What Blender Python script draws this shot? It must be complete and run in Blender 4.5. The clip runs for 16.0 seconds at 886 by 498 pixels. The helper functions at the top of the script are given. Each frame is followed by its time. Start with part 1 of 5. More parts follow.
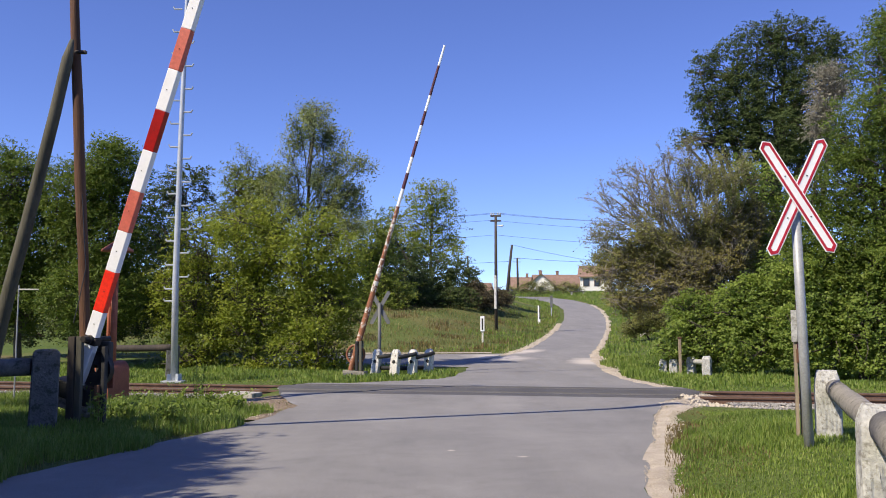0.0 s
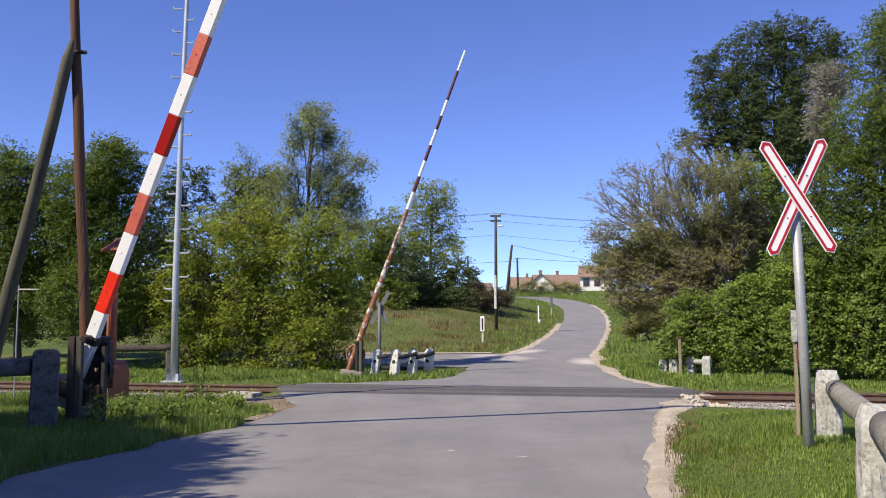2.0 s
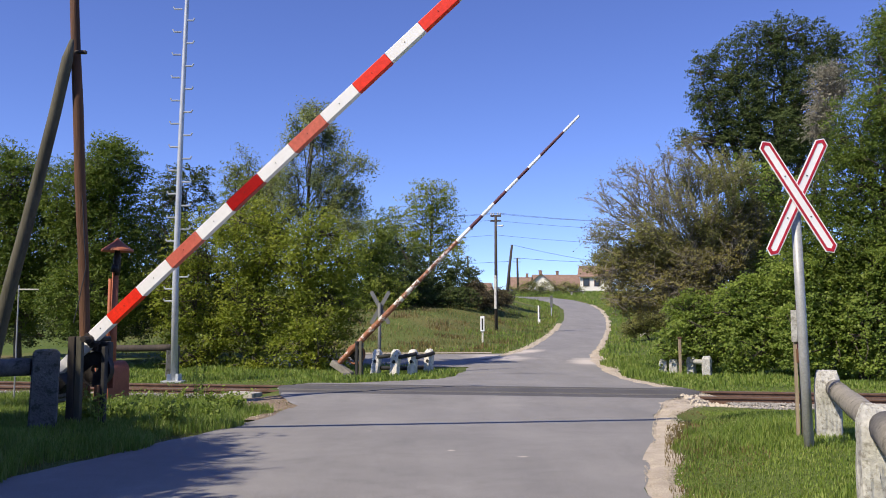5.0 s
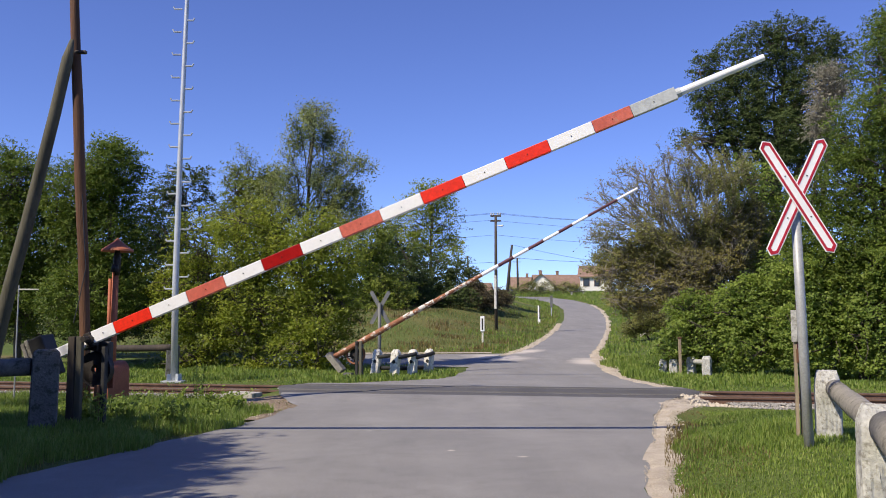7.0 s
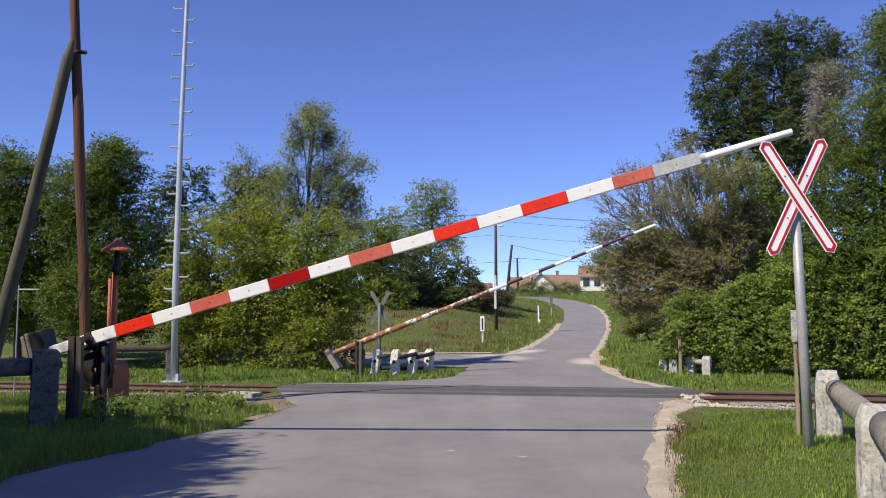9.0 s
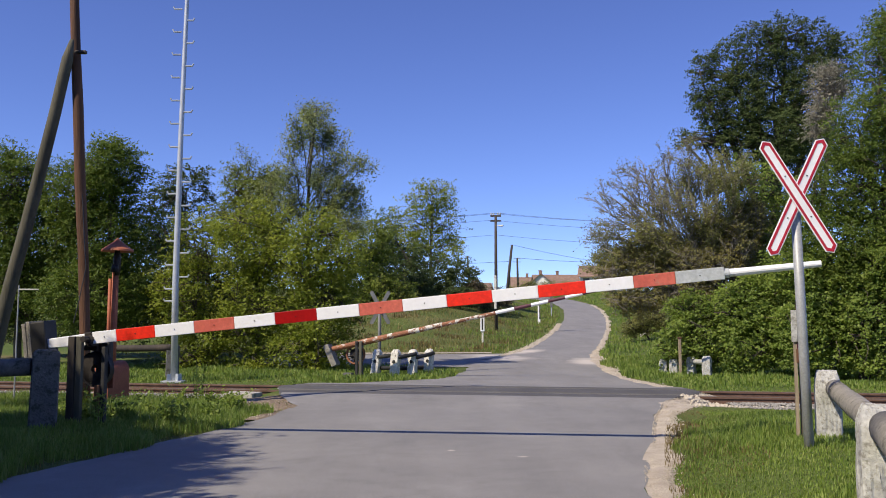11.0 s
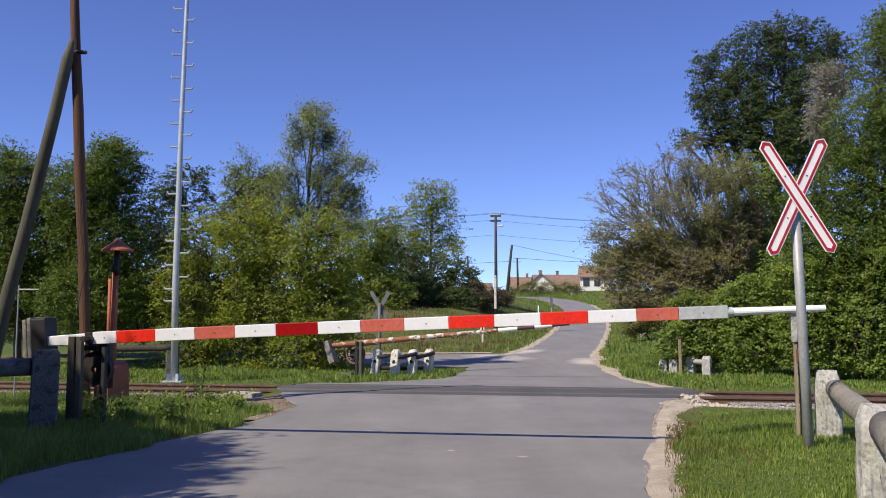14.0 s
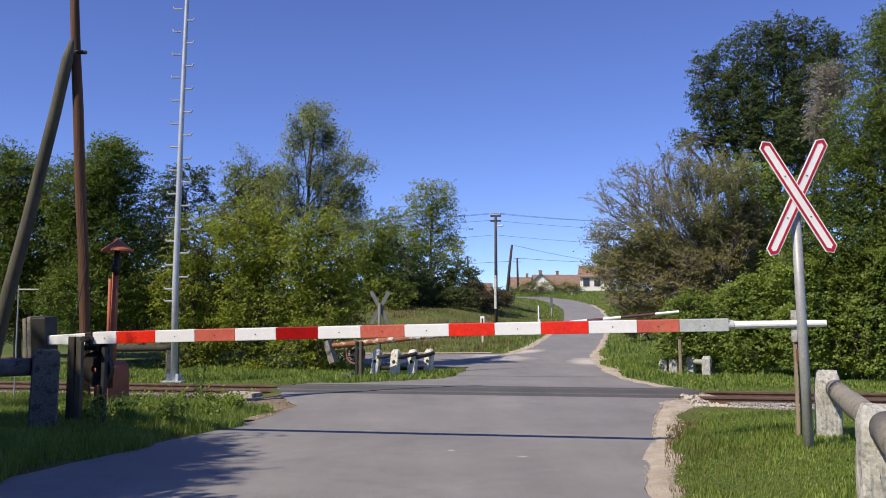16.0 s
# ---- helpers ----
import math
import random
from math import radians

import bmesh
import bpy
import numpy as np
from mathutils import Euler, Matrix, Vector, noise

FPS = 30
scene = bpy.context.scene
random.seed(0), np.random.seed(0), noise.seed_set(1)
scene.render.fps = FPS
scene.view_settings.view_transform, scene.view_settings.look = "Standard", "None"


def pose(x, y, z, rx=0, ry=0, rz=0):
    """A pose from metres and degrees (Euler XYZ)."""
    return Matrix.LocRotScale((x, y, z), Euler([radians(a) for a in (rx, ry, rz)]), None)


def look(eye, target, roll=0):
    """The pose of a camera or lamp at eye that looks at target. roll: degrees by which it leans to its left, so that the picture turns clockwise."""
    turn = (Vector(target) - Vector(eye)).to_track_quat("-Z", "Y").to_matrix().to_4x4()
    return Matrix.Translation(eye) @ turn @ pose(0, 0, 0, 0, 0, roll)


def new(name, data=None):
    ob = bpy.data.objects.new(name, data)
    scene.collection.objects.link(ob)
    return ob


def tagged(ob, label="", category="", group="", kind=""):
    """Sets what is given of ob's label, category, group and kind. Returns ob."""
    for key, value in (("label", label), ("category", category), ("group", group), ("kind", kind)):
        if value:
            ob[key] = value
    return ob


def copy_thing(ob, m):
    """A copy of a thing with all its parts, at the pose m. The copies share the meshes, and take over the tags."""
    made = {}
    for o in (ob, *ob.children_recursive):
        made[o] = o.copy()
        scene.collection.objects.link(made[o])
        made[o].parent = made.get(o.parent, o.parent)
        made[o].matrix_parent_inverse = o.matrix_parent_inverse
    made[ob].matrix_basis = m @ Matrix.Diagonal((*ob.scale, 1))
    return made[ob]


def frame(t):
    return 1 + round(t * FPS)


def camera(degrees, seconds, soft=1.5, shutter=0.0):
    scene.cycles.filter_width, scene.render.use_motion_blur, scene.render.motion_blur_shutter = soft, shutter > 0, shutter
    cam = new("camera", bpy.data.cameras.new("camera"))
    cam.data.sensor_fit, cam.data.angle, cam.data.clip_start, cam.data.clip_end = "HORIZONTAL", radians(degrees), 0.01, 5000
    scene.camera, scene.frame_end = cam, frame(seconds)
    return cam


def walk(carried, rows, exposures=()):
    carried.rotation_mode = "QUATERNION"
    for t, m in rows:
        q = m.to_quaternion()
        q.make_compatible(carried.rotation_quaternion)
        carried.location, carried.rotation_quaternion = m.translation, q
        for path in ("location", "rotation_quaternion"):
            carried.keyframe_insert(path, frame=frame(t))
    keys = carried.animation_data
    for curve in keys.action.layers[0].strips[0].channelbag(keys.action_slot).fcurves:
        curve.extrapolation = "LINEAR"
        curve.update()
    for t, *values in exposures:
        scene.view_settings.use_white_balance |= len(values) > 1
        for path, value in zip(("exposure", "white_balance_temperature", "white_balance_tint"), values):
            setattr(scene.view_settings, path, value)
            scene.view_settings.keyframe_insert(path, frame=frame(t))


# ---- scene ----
# camera on a low tripod beside the road
EYE = (0.0, 0.0, 1.24)
cam = camera(53.665, 16.0, soft=0.95)
walk(cam, [(0.0, pose(*EYE, 95.308, 0, 0)), (16.0, pose(*EYE, 95.308, 0, 0))],
     exposures=[(0.0, 0.22, 6750, 10), (3.5, 0.2, 6750, 10), (7.0, 0.13, 6750, 10), (9.0, 0.07, 6750, 10), (12.5, 0.0, 6750, 10), (16.0, 0.0, 6750, 10)])

# ---- light ----
SUN_EL, SUN_AZ = radians(45.9), radians(39.5)      # shadows fall along SUN_AZ (from +x towards +y)
world = bpy.data.worlds.new("sky")
scene.world = world
world.use_nodes = True
wt = world.node_tree
sky = wt.nodes.new("ShaderNodeTexSky")
sky.sky_type, sky.sun_disc = "NISHITA", False
sky.sun_elevation, sky.sun_rotation = SUN_EL, radians(230.5)
sky.air_density, sky.dust_density, sky.ozone_density, sky.altitude = 0.72, 0.02, 7.0, 700
tone = wt.nodes.new("ShaderNodeHueSaturation")
tone.inputs["Saturation"].default_value, tone.inputs["Hue"].default_value = 1.05, 0.518
wt.links.new(sky.outputs[0], tone.inputs["Color"])
wt.links.new(tone.outputs[0], wt.nodes["Background"].inputs[0])
wt.nodes["Background"].inputs[1].default_value = 0.18
sun = new("sun", bpy.data.lights.new("sun", "SUN"))
sun.data.energy, sun.data.angle, sun.data.color = 5.4, radians(0.5), (1.0, 0.9, 0.74)
toward = Vector((math.cos(SUN_AZ) * math.cos(SUN_EL), math.sin(SUN_AZ) * math.cos(SUN_EL), -math.sin(SUN_EL)))
sun.matrix_world = look((-30, -25, 40), Vector((-30, -25, 40)) + toward)


# ---- materials ----
def node_mat(name):
    m = bpy.data.materials.new(name)
    m.use_nodes = True
    return m, m.node_tree.nodes, m.node_tree.links, m.node_tree.nodes["Principled BSDF"]


def noise_ramp(nodes, links, scale, stops, detail=6.0, rough=0.6, coord="Object", stretch=None):
    tc = nodes.new("ShaderNodeTexCoord")
    tex = nodes.new("ShaderNodeTexNoise")
    tex.inputs["Scale"].default_value = scale
    tex.inputs["Detail"].default_value = detail
    tex.inputs["Roughness"].default_value = rough
    if stretch:
        mp = nodes.new("ShaderNodeMapping")
        mp.inputs["Scale"].default_value = stretch
        links.new(tc.outputs[coord], mp.inputs[0])
        links.new(mp.outputs[0], tex.inputs[0])
    else:
        links.new(tc.outputs[coord], tex.inputs[0])
    ramp = nodes.new("ShaderNodeValToRGB")
    el = ramp.color_ramp.elements
    while len(el) < len(stops):
        el.new(0.5)
    for e, (pos, col) in zip(el, stops):
        e.position, e.color = pos, (*col, 1)
    links.new(tex.outputs[0], ramp.inputs[0])
    return tex, ramp


def mixed(nodes, links, a, b, fac, mode="MIX"):
    mx = nodes.new("ShaderNodeMix")
    mx.data_type, mx.blend_type = "RGBA", mode
    for sock, v in ((mx.inputs[0], fac), (mx.inputs[6], a), (mx.inputs[7], b)):
        if hasattr(v, "is_linked"):
            links.new(v, sock)
        elif isinstance(v, (int, float)):
            sock.default_value = v
        else:
            sock.default_value = (*v, 1)
    return mx.outputs[2]


def add_bump(nodes, links, bsdf, height, strength, dist):
    bp = nodes.new("ShaderNodeBump")
    bp.inputs["Strength"].default_value, bp.inputs["Distance"].default_value = strength, dist
    links.new(height, bp.inputs["Height"])
    links.new(bp.outputs[0], bsdf.inputs["Normal"])


def surface(name, lo, hi, scale=8.0, rough=0.7, metal=0.0, fine=80.0, bump=0.3, dist=0.01, stain=None, stain_scale=2.5, stain_at=0.6, stretch=None, fleck=(0.82, 1.1)):
    """Two-scale variation between two colours, optional stains with a shape of their own, fine relief."""
    m, n, l, b = node_mat(name)
    _, r1 = noise_ramp(n, l, scale, [(0.3, lo), (0.7, hi)], stretch=stretch)
    t2, r2 = noise_ramp(n, l, fine, [(0.3, (fleck[0],) * 3), (0.7, (fleck[1],) * 3)], detail=3, stretch=stretch)
    col = mixed(n, l, r1.outputs[0], r2.outputs[0], 1.0, "MULTIPLY")
    if stain:
        _, r3 = noise_ramp(n, l, stain_scale, [(stain_at - 0.04, (0, 0, 0)), (stain_at + 0.04, (1, 1, 1))], detail=8, rough=0.7)
        col = mixed(n, l, col, stain, r3.outputs[0])
    l.new(col, b.inputs["Base Color"])
    b.inputs["Roughness"].default_value, b.inputs["Metallic"].default_value = rough, metal
    if bump:
        add_bump(n, l, b, t2.outputs[0], bump, dist)
    return m


def leaf_mat(name, lo, mid, hi, glow=0.35):
    """Leaves: each island takes its own tint; light passes through."""
    m, n, l, b = node_mat(name)
    geo = n.new("ShaderNodeNewGeometry")
    ramp = n.new("ShaderNodeValToRGB")
    ramp.color_ramp.elements.new(0.5)
    for e, (p, c) in zip(ramp.color_ramp.elements, ((0.0, lo), (0.5, mid), (1.0, hi))):
        e.position, e.color = p, (*c, 1)
    l.new(geo.outputs["Random Per Island"], ramp.inputs[0])
    _, r2 = noise_ramp(n, l, 0.7, [(0.3, (0.7, 0.75, 0.7)), (0.7, (1.2, 1.15, 1.0))], detail=3)
    col = mixed(n, l, ramp.outputs[0], r2.outputs[0], 1.0, "MULTIPLY")
    l.new(col, b.inputs["Base Color"])
    b.inputs["Roughness"].default_value = 0.55
    b.inputs["Specular IOR Level"].default_value = 0.3
    tr = n.new("ShaderNodeBsdfTranslucent")
    l.new(col, tr.inputs[0])
    mx = n.new("ShaderNodeMixShader")
    mx.inputs[0].default_value = glow
    l.new(b.outputs[0], mx.inputs[1])
    l.new(tr.outputs[0], mx.inputs[2])
    l.new(mx.outputs[0], n["Material Output"].inputs[0])
    return m


def asphalt_mat(name, base, worn, dust=()):
    m, n, l, b = node_mat(name)
    _, r1 = noise_ramp(n, l, 0.55, [(0.3, base), (0.7, worn)], detail=8)
    _, rs = noise_ramp(n, l, 0.35, [(0.35, (0.9,) * 3), (0.65, (1.06,) * 3)], detail=7, stretch=(4.0, 0.6, 1.0))
    t2, r2 = noise_ramp(n, l, 75, [(0.35, (0.7,) * 3), (0.65, (1.28,) * 3)], detail=4)
    _, r4 = noise_ramp(n, l, 3.5, [(0.3, (0.9,) * 3), (0.7, (1.07,) * 3)], detail=8, rough=0.75)
    col = mixed(n, l, mixed(n, l, r1.outputs[0], rs.outputs[0], 1.0, "MULTIPLY"), r2.outputs[0], 0.8, "MULTIPLY")
    col = mixed(n, l, col, r4.outputs[0], 1.0, "MULTIPLY")
    # cracks and sealed seams
    tc = n.new("ShaderNodeTexCoord")
    vo = n.new("ShaderNodeTexVoronoi")
    vo.feature = "DISTANCE_TO_EDGE"
    vo.inputs["Scale"].default_value = 0.45
    wob, _ = noise_ramp(n, l, 2.0, [(0, (0, 0, 0)), (1, (1, 1, 1))])
    ad = n.new("ShaderNodeMix")
    ad.data_type, ad.blend_type = "RGBA", "LINEAR_LIGHT"
    ad.inputs[0].default_value = 0.25
    l.new(tc.outputs["Object"], ad.inputs[6])
    l.new(wob.outputs["Color"], ad.inputs[7])
    l.new(ad.outputs[2], vo.inputs["Vector"])
    cr = n.new("ShaderNodeValToRGB")
    cr.color_ramp.elements[0].position, cr.color_ramp.elements[0].color = 0.0, (0.55, 0.55, 0.55, 1)
    cr.color_ramp.elements[1].position, cr.color_ramp.elements[1].color = 0.012, (1, 1, 1, 1)
    l.new(vo.outputs["Distance"], cr.inputs[0])
    col = mixed(n, l, col, cr.outputs[0], 0.18, "MULTIPLY")
    # washed-on stone dust in ragged fans
    for cx, cy, rx, ry, turn in dust:
        mp = n.new("ShaderNodeMapping")
        mp.vector_type = "TEXTURE"
        mp.inputs["Location"].default_value = (cx, cy, 0)
        mp.inputs["Rotation"].default_value = (0, 0, radians(turn))
        mp.inputs["Scale"].default_value = (rx, ry, 1000)
        l.new(tc.outputs["Object"], mp.inputs[0])
        ln = n.new("ShaderNodeVectorMath")
        ln.operation = "LENGTH"
        l.new(mp.outputs[0], ln.inputs[0])
        frill, _ = noise_ramp(n, l, 0.35 / min(rx, ry) + 0.8, [(0, (0, 0, 0)), (1, (1, 1, 1))], detail=8, rough=0.7)
        ad2 = n.new("ShaderNodeMath")
        ad2.operation = "ADD"
        l.new(ln.outputs["Value"], ad2.inputs[0])
        l.new(frill.outputs[0], ad2.inputs[1])
        fade = n.new("ShaderNodeValToRGB")
        fade.color_ramp.elements[0].position, fade.color_ramp.elements[0].color = 0.55, (0.9, 0.9, 0.9, 1)
        fade.color_ramp.elements[1].position, fade.color_ramp.elements[1].color = 1.3, (0, 0, 0, 1)
        half = n.new("ShaderNodeMath")
        half.operation = "MULTIPLY"
        half.inputs[1].default_value = 0.78
        l.new(ad2.outputs[0], half.inputs[0])
        l.new(half.outputs[0], fade.inputs[0])
        col = mixed(n, l, col, (0.56, 0.51, 0.46), fade.outputs[0])
    l.new(col, b.inputs["Base Color"])
    b.inputs["Roughness"].default_value = 0.82
    add_bump(n, l, b, t2.outputs[0], 0.5, 0.006)
    return m


def ground_mat():
    m, n, l, b = node_mat("meadow_soil")
    _, r1 = noise_ramp(n, l, 0.25, [(0.3, (0.075, 0.115, 0.026)), (0.5, (0.105, 0.14, 0.04)), (0.72, (0.2, 0.165, 0.08))], detail=8)
    t2, r2 = noise_ramp(n, l, 22, [(0.3, (0.6,) * 3), (0.7, (1.3,) * 3)], detail=5)
    col = mixed(n, l, r1.outputs[0], r2.outputs[0], 1.0, "MULTIPLY")
    l.new(col, b.inputs["Base Color"])
    b.inputs["Roughness"].default_value = 0.95
    b.inputs["Specular IOR Level"].default_value = 0.1
    add_bump(n, l, b, t2.outputs[0], 0.6, 0.05)
    return m


M = {}
M["ground"] = ground_mat()
M["asphalt"] = asphalt_mat("old_grey_asphalt", (0.2, 0.195, 0.193), (0.255, 0.246, 0.24), [(2.1, 34.2, 1.7, 3.0, 15), (5.35, 31.9, 1.3, 3.2, -10), (3.5, 37.4, 0.9, 2.4, -28), (0.08, 9.15, 0.07, 0.08, 0), (0.78, 8.7, 0.1, 0.05, 0), (-0.9, 10.9, 0.05, 0.05, 0)])
M["asphalt_dark"] = asphalt_mat("patched_dark_asphalt", (0.075, 0.073, 0.075), (0.1, 0.097, 0.098))
M["gravel"] = surface("limestone_gravel", (0.42, 0.35, 0.27), (0.6, 0.53, 0.44), 3, 0.95, fine=60, bump=0.9, dist=0.03)
M["dirt"] = surface("trodden_brown_earth", (0.17, 0.12, 0.08), (0.3, 0.23, 0.16), 4, 0.95, fine=40, bump=0.8, dist=0.03)
M["stone"] = surface("limestone_chips", (0.42, 0.36, 0.28), (0.6, 0.54, 0.44), 1.5, 0.9, fine=40, bump=0.5)
M["ballast"] = surface("grey_ballast", (0.13, 0.12, 0.11), (0.26, 0.24, 0.22), 6, 0.95, fine=30, bump=1.0, dist=0.05)
M["ballast_stone"] = surface("grey_crushed_stone", (0.2, 0.19, 0.175), (0.38, 0.36, 0.33), 6, 0.95, fine=30, bump=0.5)
M["rust"] = surface("rusted_rail_steel", (0.1, 0.055, 0.037), (0.19, 0.11, 0.075), 6, 0.75, 0.2, 60, 0.3)
M["rail_head"] = surface("dull_rail_head", (0.2, 0.14, 0.11), (0.3, 0.23, 0.19), 10, 0.5, 0.6, 90, 0.1)
M["concrete"] = surface("weathered_concrete", (0.36, 0.34, 0.3), (0.5, 0.47, 0.42), 5, 0.9, fine=50, bump=0.6, stain=(0.16, 0.15, 0.12), stain_scale=4, stain_at=0.6)
# Base colour holds the shade over the left posts; the blotches are stain.
M["shaded_concrete"] = surface("shade_toned_concrete", (0.085, 0.085, 0.085), (0.16, 0.16, 0.155), 6, 0.95, fine=40, bump=0.9, dist=0.015, stain=(0.05, 0.055, 0.042), stain_scale=8, stain_at=0.56)
M["rail_concrete"] = surface("grey_brown_worn_concrete", (0.2, 0.185, 0.155), (0.33, 0.305, 0.26), 6, 0.92, fine=45, bump=0.8, dist=0.012, stain=(0.13, 0.12, 0.095), stain_scale=7, stain_at=0.6)
M["whitewash"] = surface("flaking_whitewash_on_concrete", (0.37, 0.37, 0.35), (0.54, 0.54, 0.51), 12, 0.85, fine=34, bump=0.8, dist=0.01, stain=(0.26, 0.25, 0.22), stain_scale=24, stain_at=0.55, fleck=(0.74, 1.1))
M["limewash"] = surface("bright_limewash_on_concrete", (0.6, 0.58, 0.53), (0.78, 0.76, 0.71), 8, 0.85, fine=30, bump=0.8, dist=0.015, stain=(0.2, 0.18, 0.14), stain_scale=9, stain_at=0.6)
M["dark_wood"] = surface("tarred_timber", (0.03, 0.025, 0.02), (0.07, 0.055, 0.042), 5, 0.85, fine=40, bump=0.6, stretch=(1, 1, 0.08))
M["grey_wood"] = surface("silvered_timber", (0.06, 0.058, 0.042), (0.13, 0.122, 0.088), 5, 0.85, fine=50, bump=0.7, stretch=(1, 1, 0.06))
M["pale_wood"] = surface("sun_bleached_timber", (0.22, 0.17, 0.11), (0.38, 0.31, 0.22), 5, 0.85, fine=50, bump=0.6, stretch=(1, 1, 0.08))
M["brown_wood"] = surface("brown_creosoted_timber", (0.05, 0.024, 0.014), (0.17, 0.078, 0.04), 6, 0.8, fine=50, bump=1.0, stretch=(1, 1, 0.06))
M["white"] = surface("white_gloss_paint", (0.83, 0.84, 0.86), (0.87, 0.88, 0.89), 3, 0.4, fine=30, bump=0.04, fleck=(0.95, 1.02))
M["white_grey"] = surface("greyed_white_paint", (0.4, 0.43, 0.44), (0.5, 0.53, 0.54), 3, 0.5, fine=30, bump=0.08)
M["red"] = surface("bright_red_paint", (0.78, 0.018, 0.004), (0.86, 0.026, 0.006), 3, 0.5, fine=30, bump=0.05, stain=(0.5, 0.05, 0.03), stain_scale=11, stain_at=0.8)
M["red_dark"] = surface("deep_red_paint", (0.31, 0.003, 0.004), (0.38, 0.006, 0.006), 3, 0.35, fine=30, bump=0.08)
M["red_faded"] = surface("sun_faded_red_paint", (0.52, 0.1, 0.07), (0.62, 0.15, 0.1), 3, 0.55, fine=30, bump=0.1, stain=(0.45, 0.2, 0.14), stain_scale=8, stain_at=0.66)
M["rusty_red"] = surface("rusting_red_primer", (0.3, 0.08, 0.04), (0.42, 0.14, 0.07), 5, 0.7, fine=50, bump=0.3, stain=(0.16, 0.06, 0.035), stain_scale=6, stain_at=0.7)
M["flaking"] = surface("flaking_white_paint_on_rust", (0.55, 0.52, 0.46), (0.72, 0.7, 0.64), 6, 0.7, fine=40, bump=0.4, stain=(0.2, 0.085, 0.045), stain_scale=7, stain_at=0.53)
M["rust_pipe"] = surface("peeling_rust_brown_pipe", (0.2, 0.075, 0.035), (0.34, 0.14, 0.07), 5, 0.75, fine=40, bump=0.4, stain=(0.6, 0.55, 0.48), stain_scale=6, stain_at=0.6)
M["purple_red"] = surface("dark_oxide_red_paint", (0.06, 0.015, 0.028), (0.11, 0.026, 0.045), 4, 0.6, fine=40, bump=0.2)
M["galv"] = surface("galvanised_steel", (0.42, 0.45, 0.48), (0.56, 0.59, 0.62), 4, 0.45, 0.35, 60, 0.05)
M["pole_grey"] = surface("grey_painted_tube", (0.3, 0.31, 0.32), (0.4, 0.41, 0.42), 4, 0.5, 0.2, 60, 0.05)
M["iron"] = surface("blackened_iron", (0.02, 0.018, 0.018), (0.06, 0.05, 0.045), 6, 0.6, 0.5, 60, 0.3)
M["sign_back"] = surface("bare_aluminium_sign_back", (0.12, 0.125, 0.125), (0.18, 0.185, 0.19), 5, 0.6, 0.3, 50, 0.05)
M["wire"] = surface("overhead_wire", (0.03, 0.03, 0.035), (0.05, 0.05, 0.055), 5, 0.6, 0.3, 50, 0)
M["bark"] = surface("grey_brown_bark", (0.05, 0.042, 0.032), (0.12, 0.1, 0.078), 6, 0.95, fine=40, bump=0.9, dist=0.03, stretch=(1, 1, 0.25))
M["twig"] = surface("pale_dry_twigs", (0.17, 0.155, 0.13), (0.31, 0.285, 0.24), 6, 0.95, fine=40, bump=0.3)
M["plaster"] = surface("white_house_plaster", (0.66, 0.64, 0.58), (0.8, 0.78, 0.72), 1, 0.9, fine=12, bump=0.1)
M["roof"] = surface("clay_roof_tiles", (0.19, 0.12, 0.09), (0.31, 0.205, 0.155), 2, 0.85, fine=10, bump=0.5)
M["glass"] = surface("dark_window_glass", (0.02, 0.025, 0.03), (0.04, 0.045, 0.05), 2, 0.1, fine=10, bump=0)
M["black"] = surface("black_paint", (0.015, 0.015, 0.015), (0.03, 0.03, 0.03), 4, 0.6, fine=40, bump=0.1)
M["leaf_acacia"] = leaf_mat("acacia_leaves", (0.11, 0.16, 0.028), (0.19, 0.25, 0.046), (0.29, 0.325, 0.075), 0.44)
M["leaf_locust"] = leaf_mat("pale_locust_leaves", (0.16, 0.2, 0.08), (0.24, 0.29, 0.12), (0.34, 0.38, 0.18), 0.45)
M["leaf_deep"] = leaf_mat("deep_green_acacia_leaves", (0.07, 0.12, 0.018), (0.12, 0.18, 0.03), (0.185, 0.235, 0.05), 0.42)
M["leaf_bright"] = leaf_mat("sunlit_shrub_leaves", (0.15, 0.205, 0.02), (0.25, 0.305, 0.038), (0.33, 0.37, 0.066), 0.43)
M["leaf_dark"] = leaf_mat("dark_poplar_leaves", (0.04, 0.066, 0.02), (0.068, 0.104, 0.03), (0.125, 0.16, 0.052), 0.28)
M["leaf_olive"] = leaf_mat("olive_autumn_leaves", (0.15, 0.17, 0.055), (0.24, 0.25, 0.09), (0.36, 0.35, 0.14), 0.42)
M["leaf_russet"] = leaf_mat("brown_olive_leaves", (0.15, 0.135, 0.05), (0.24, 0.225, 0.085), (0.34, 0.32, 0.12), 0.42)
M["leaf_brush"] = leaf_mat("dry_brown_brush", (0.05, 0.04, 0.025), (0.085, 0.07, 0.04), (0.13, 0.11, 0.06), 0.25)
M["pale_bark"] = surface("pale_lichened_bark", (0.2, 0.18, 0.12), (0.36, 0.33, 0.24), 6, 0.95, fine=40, bump=0.6, stretch=(1, 1, 0.3))
M["leaf_ivy"] = leaf_mat("ivy_leaves", (0.13, 0.2, 0.033), (0.21, 0.295, 0.058), (0.3, 0.37, 0.09), 0.46)
M["leaf_grey"] = leaf_mat("dry_grey_leaves", (0.18, 0.175, 0.15), (0.25, 0.25, 0.21), (0.34, 0.33, 0.28), 0.25)
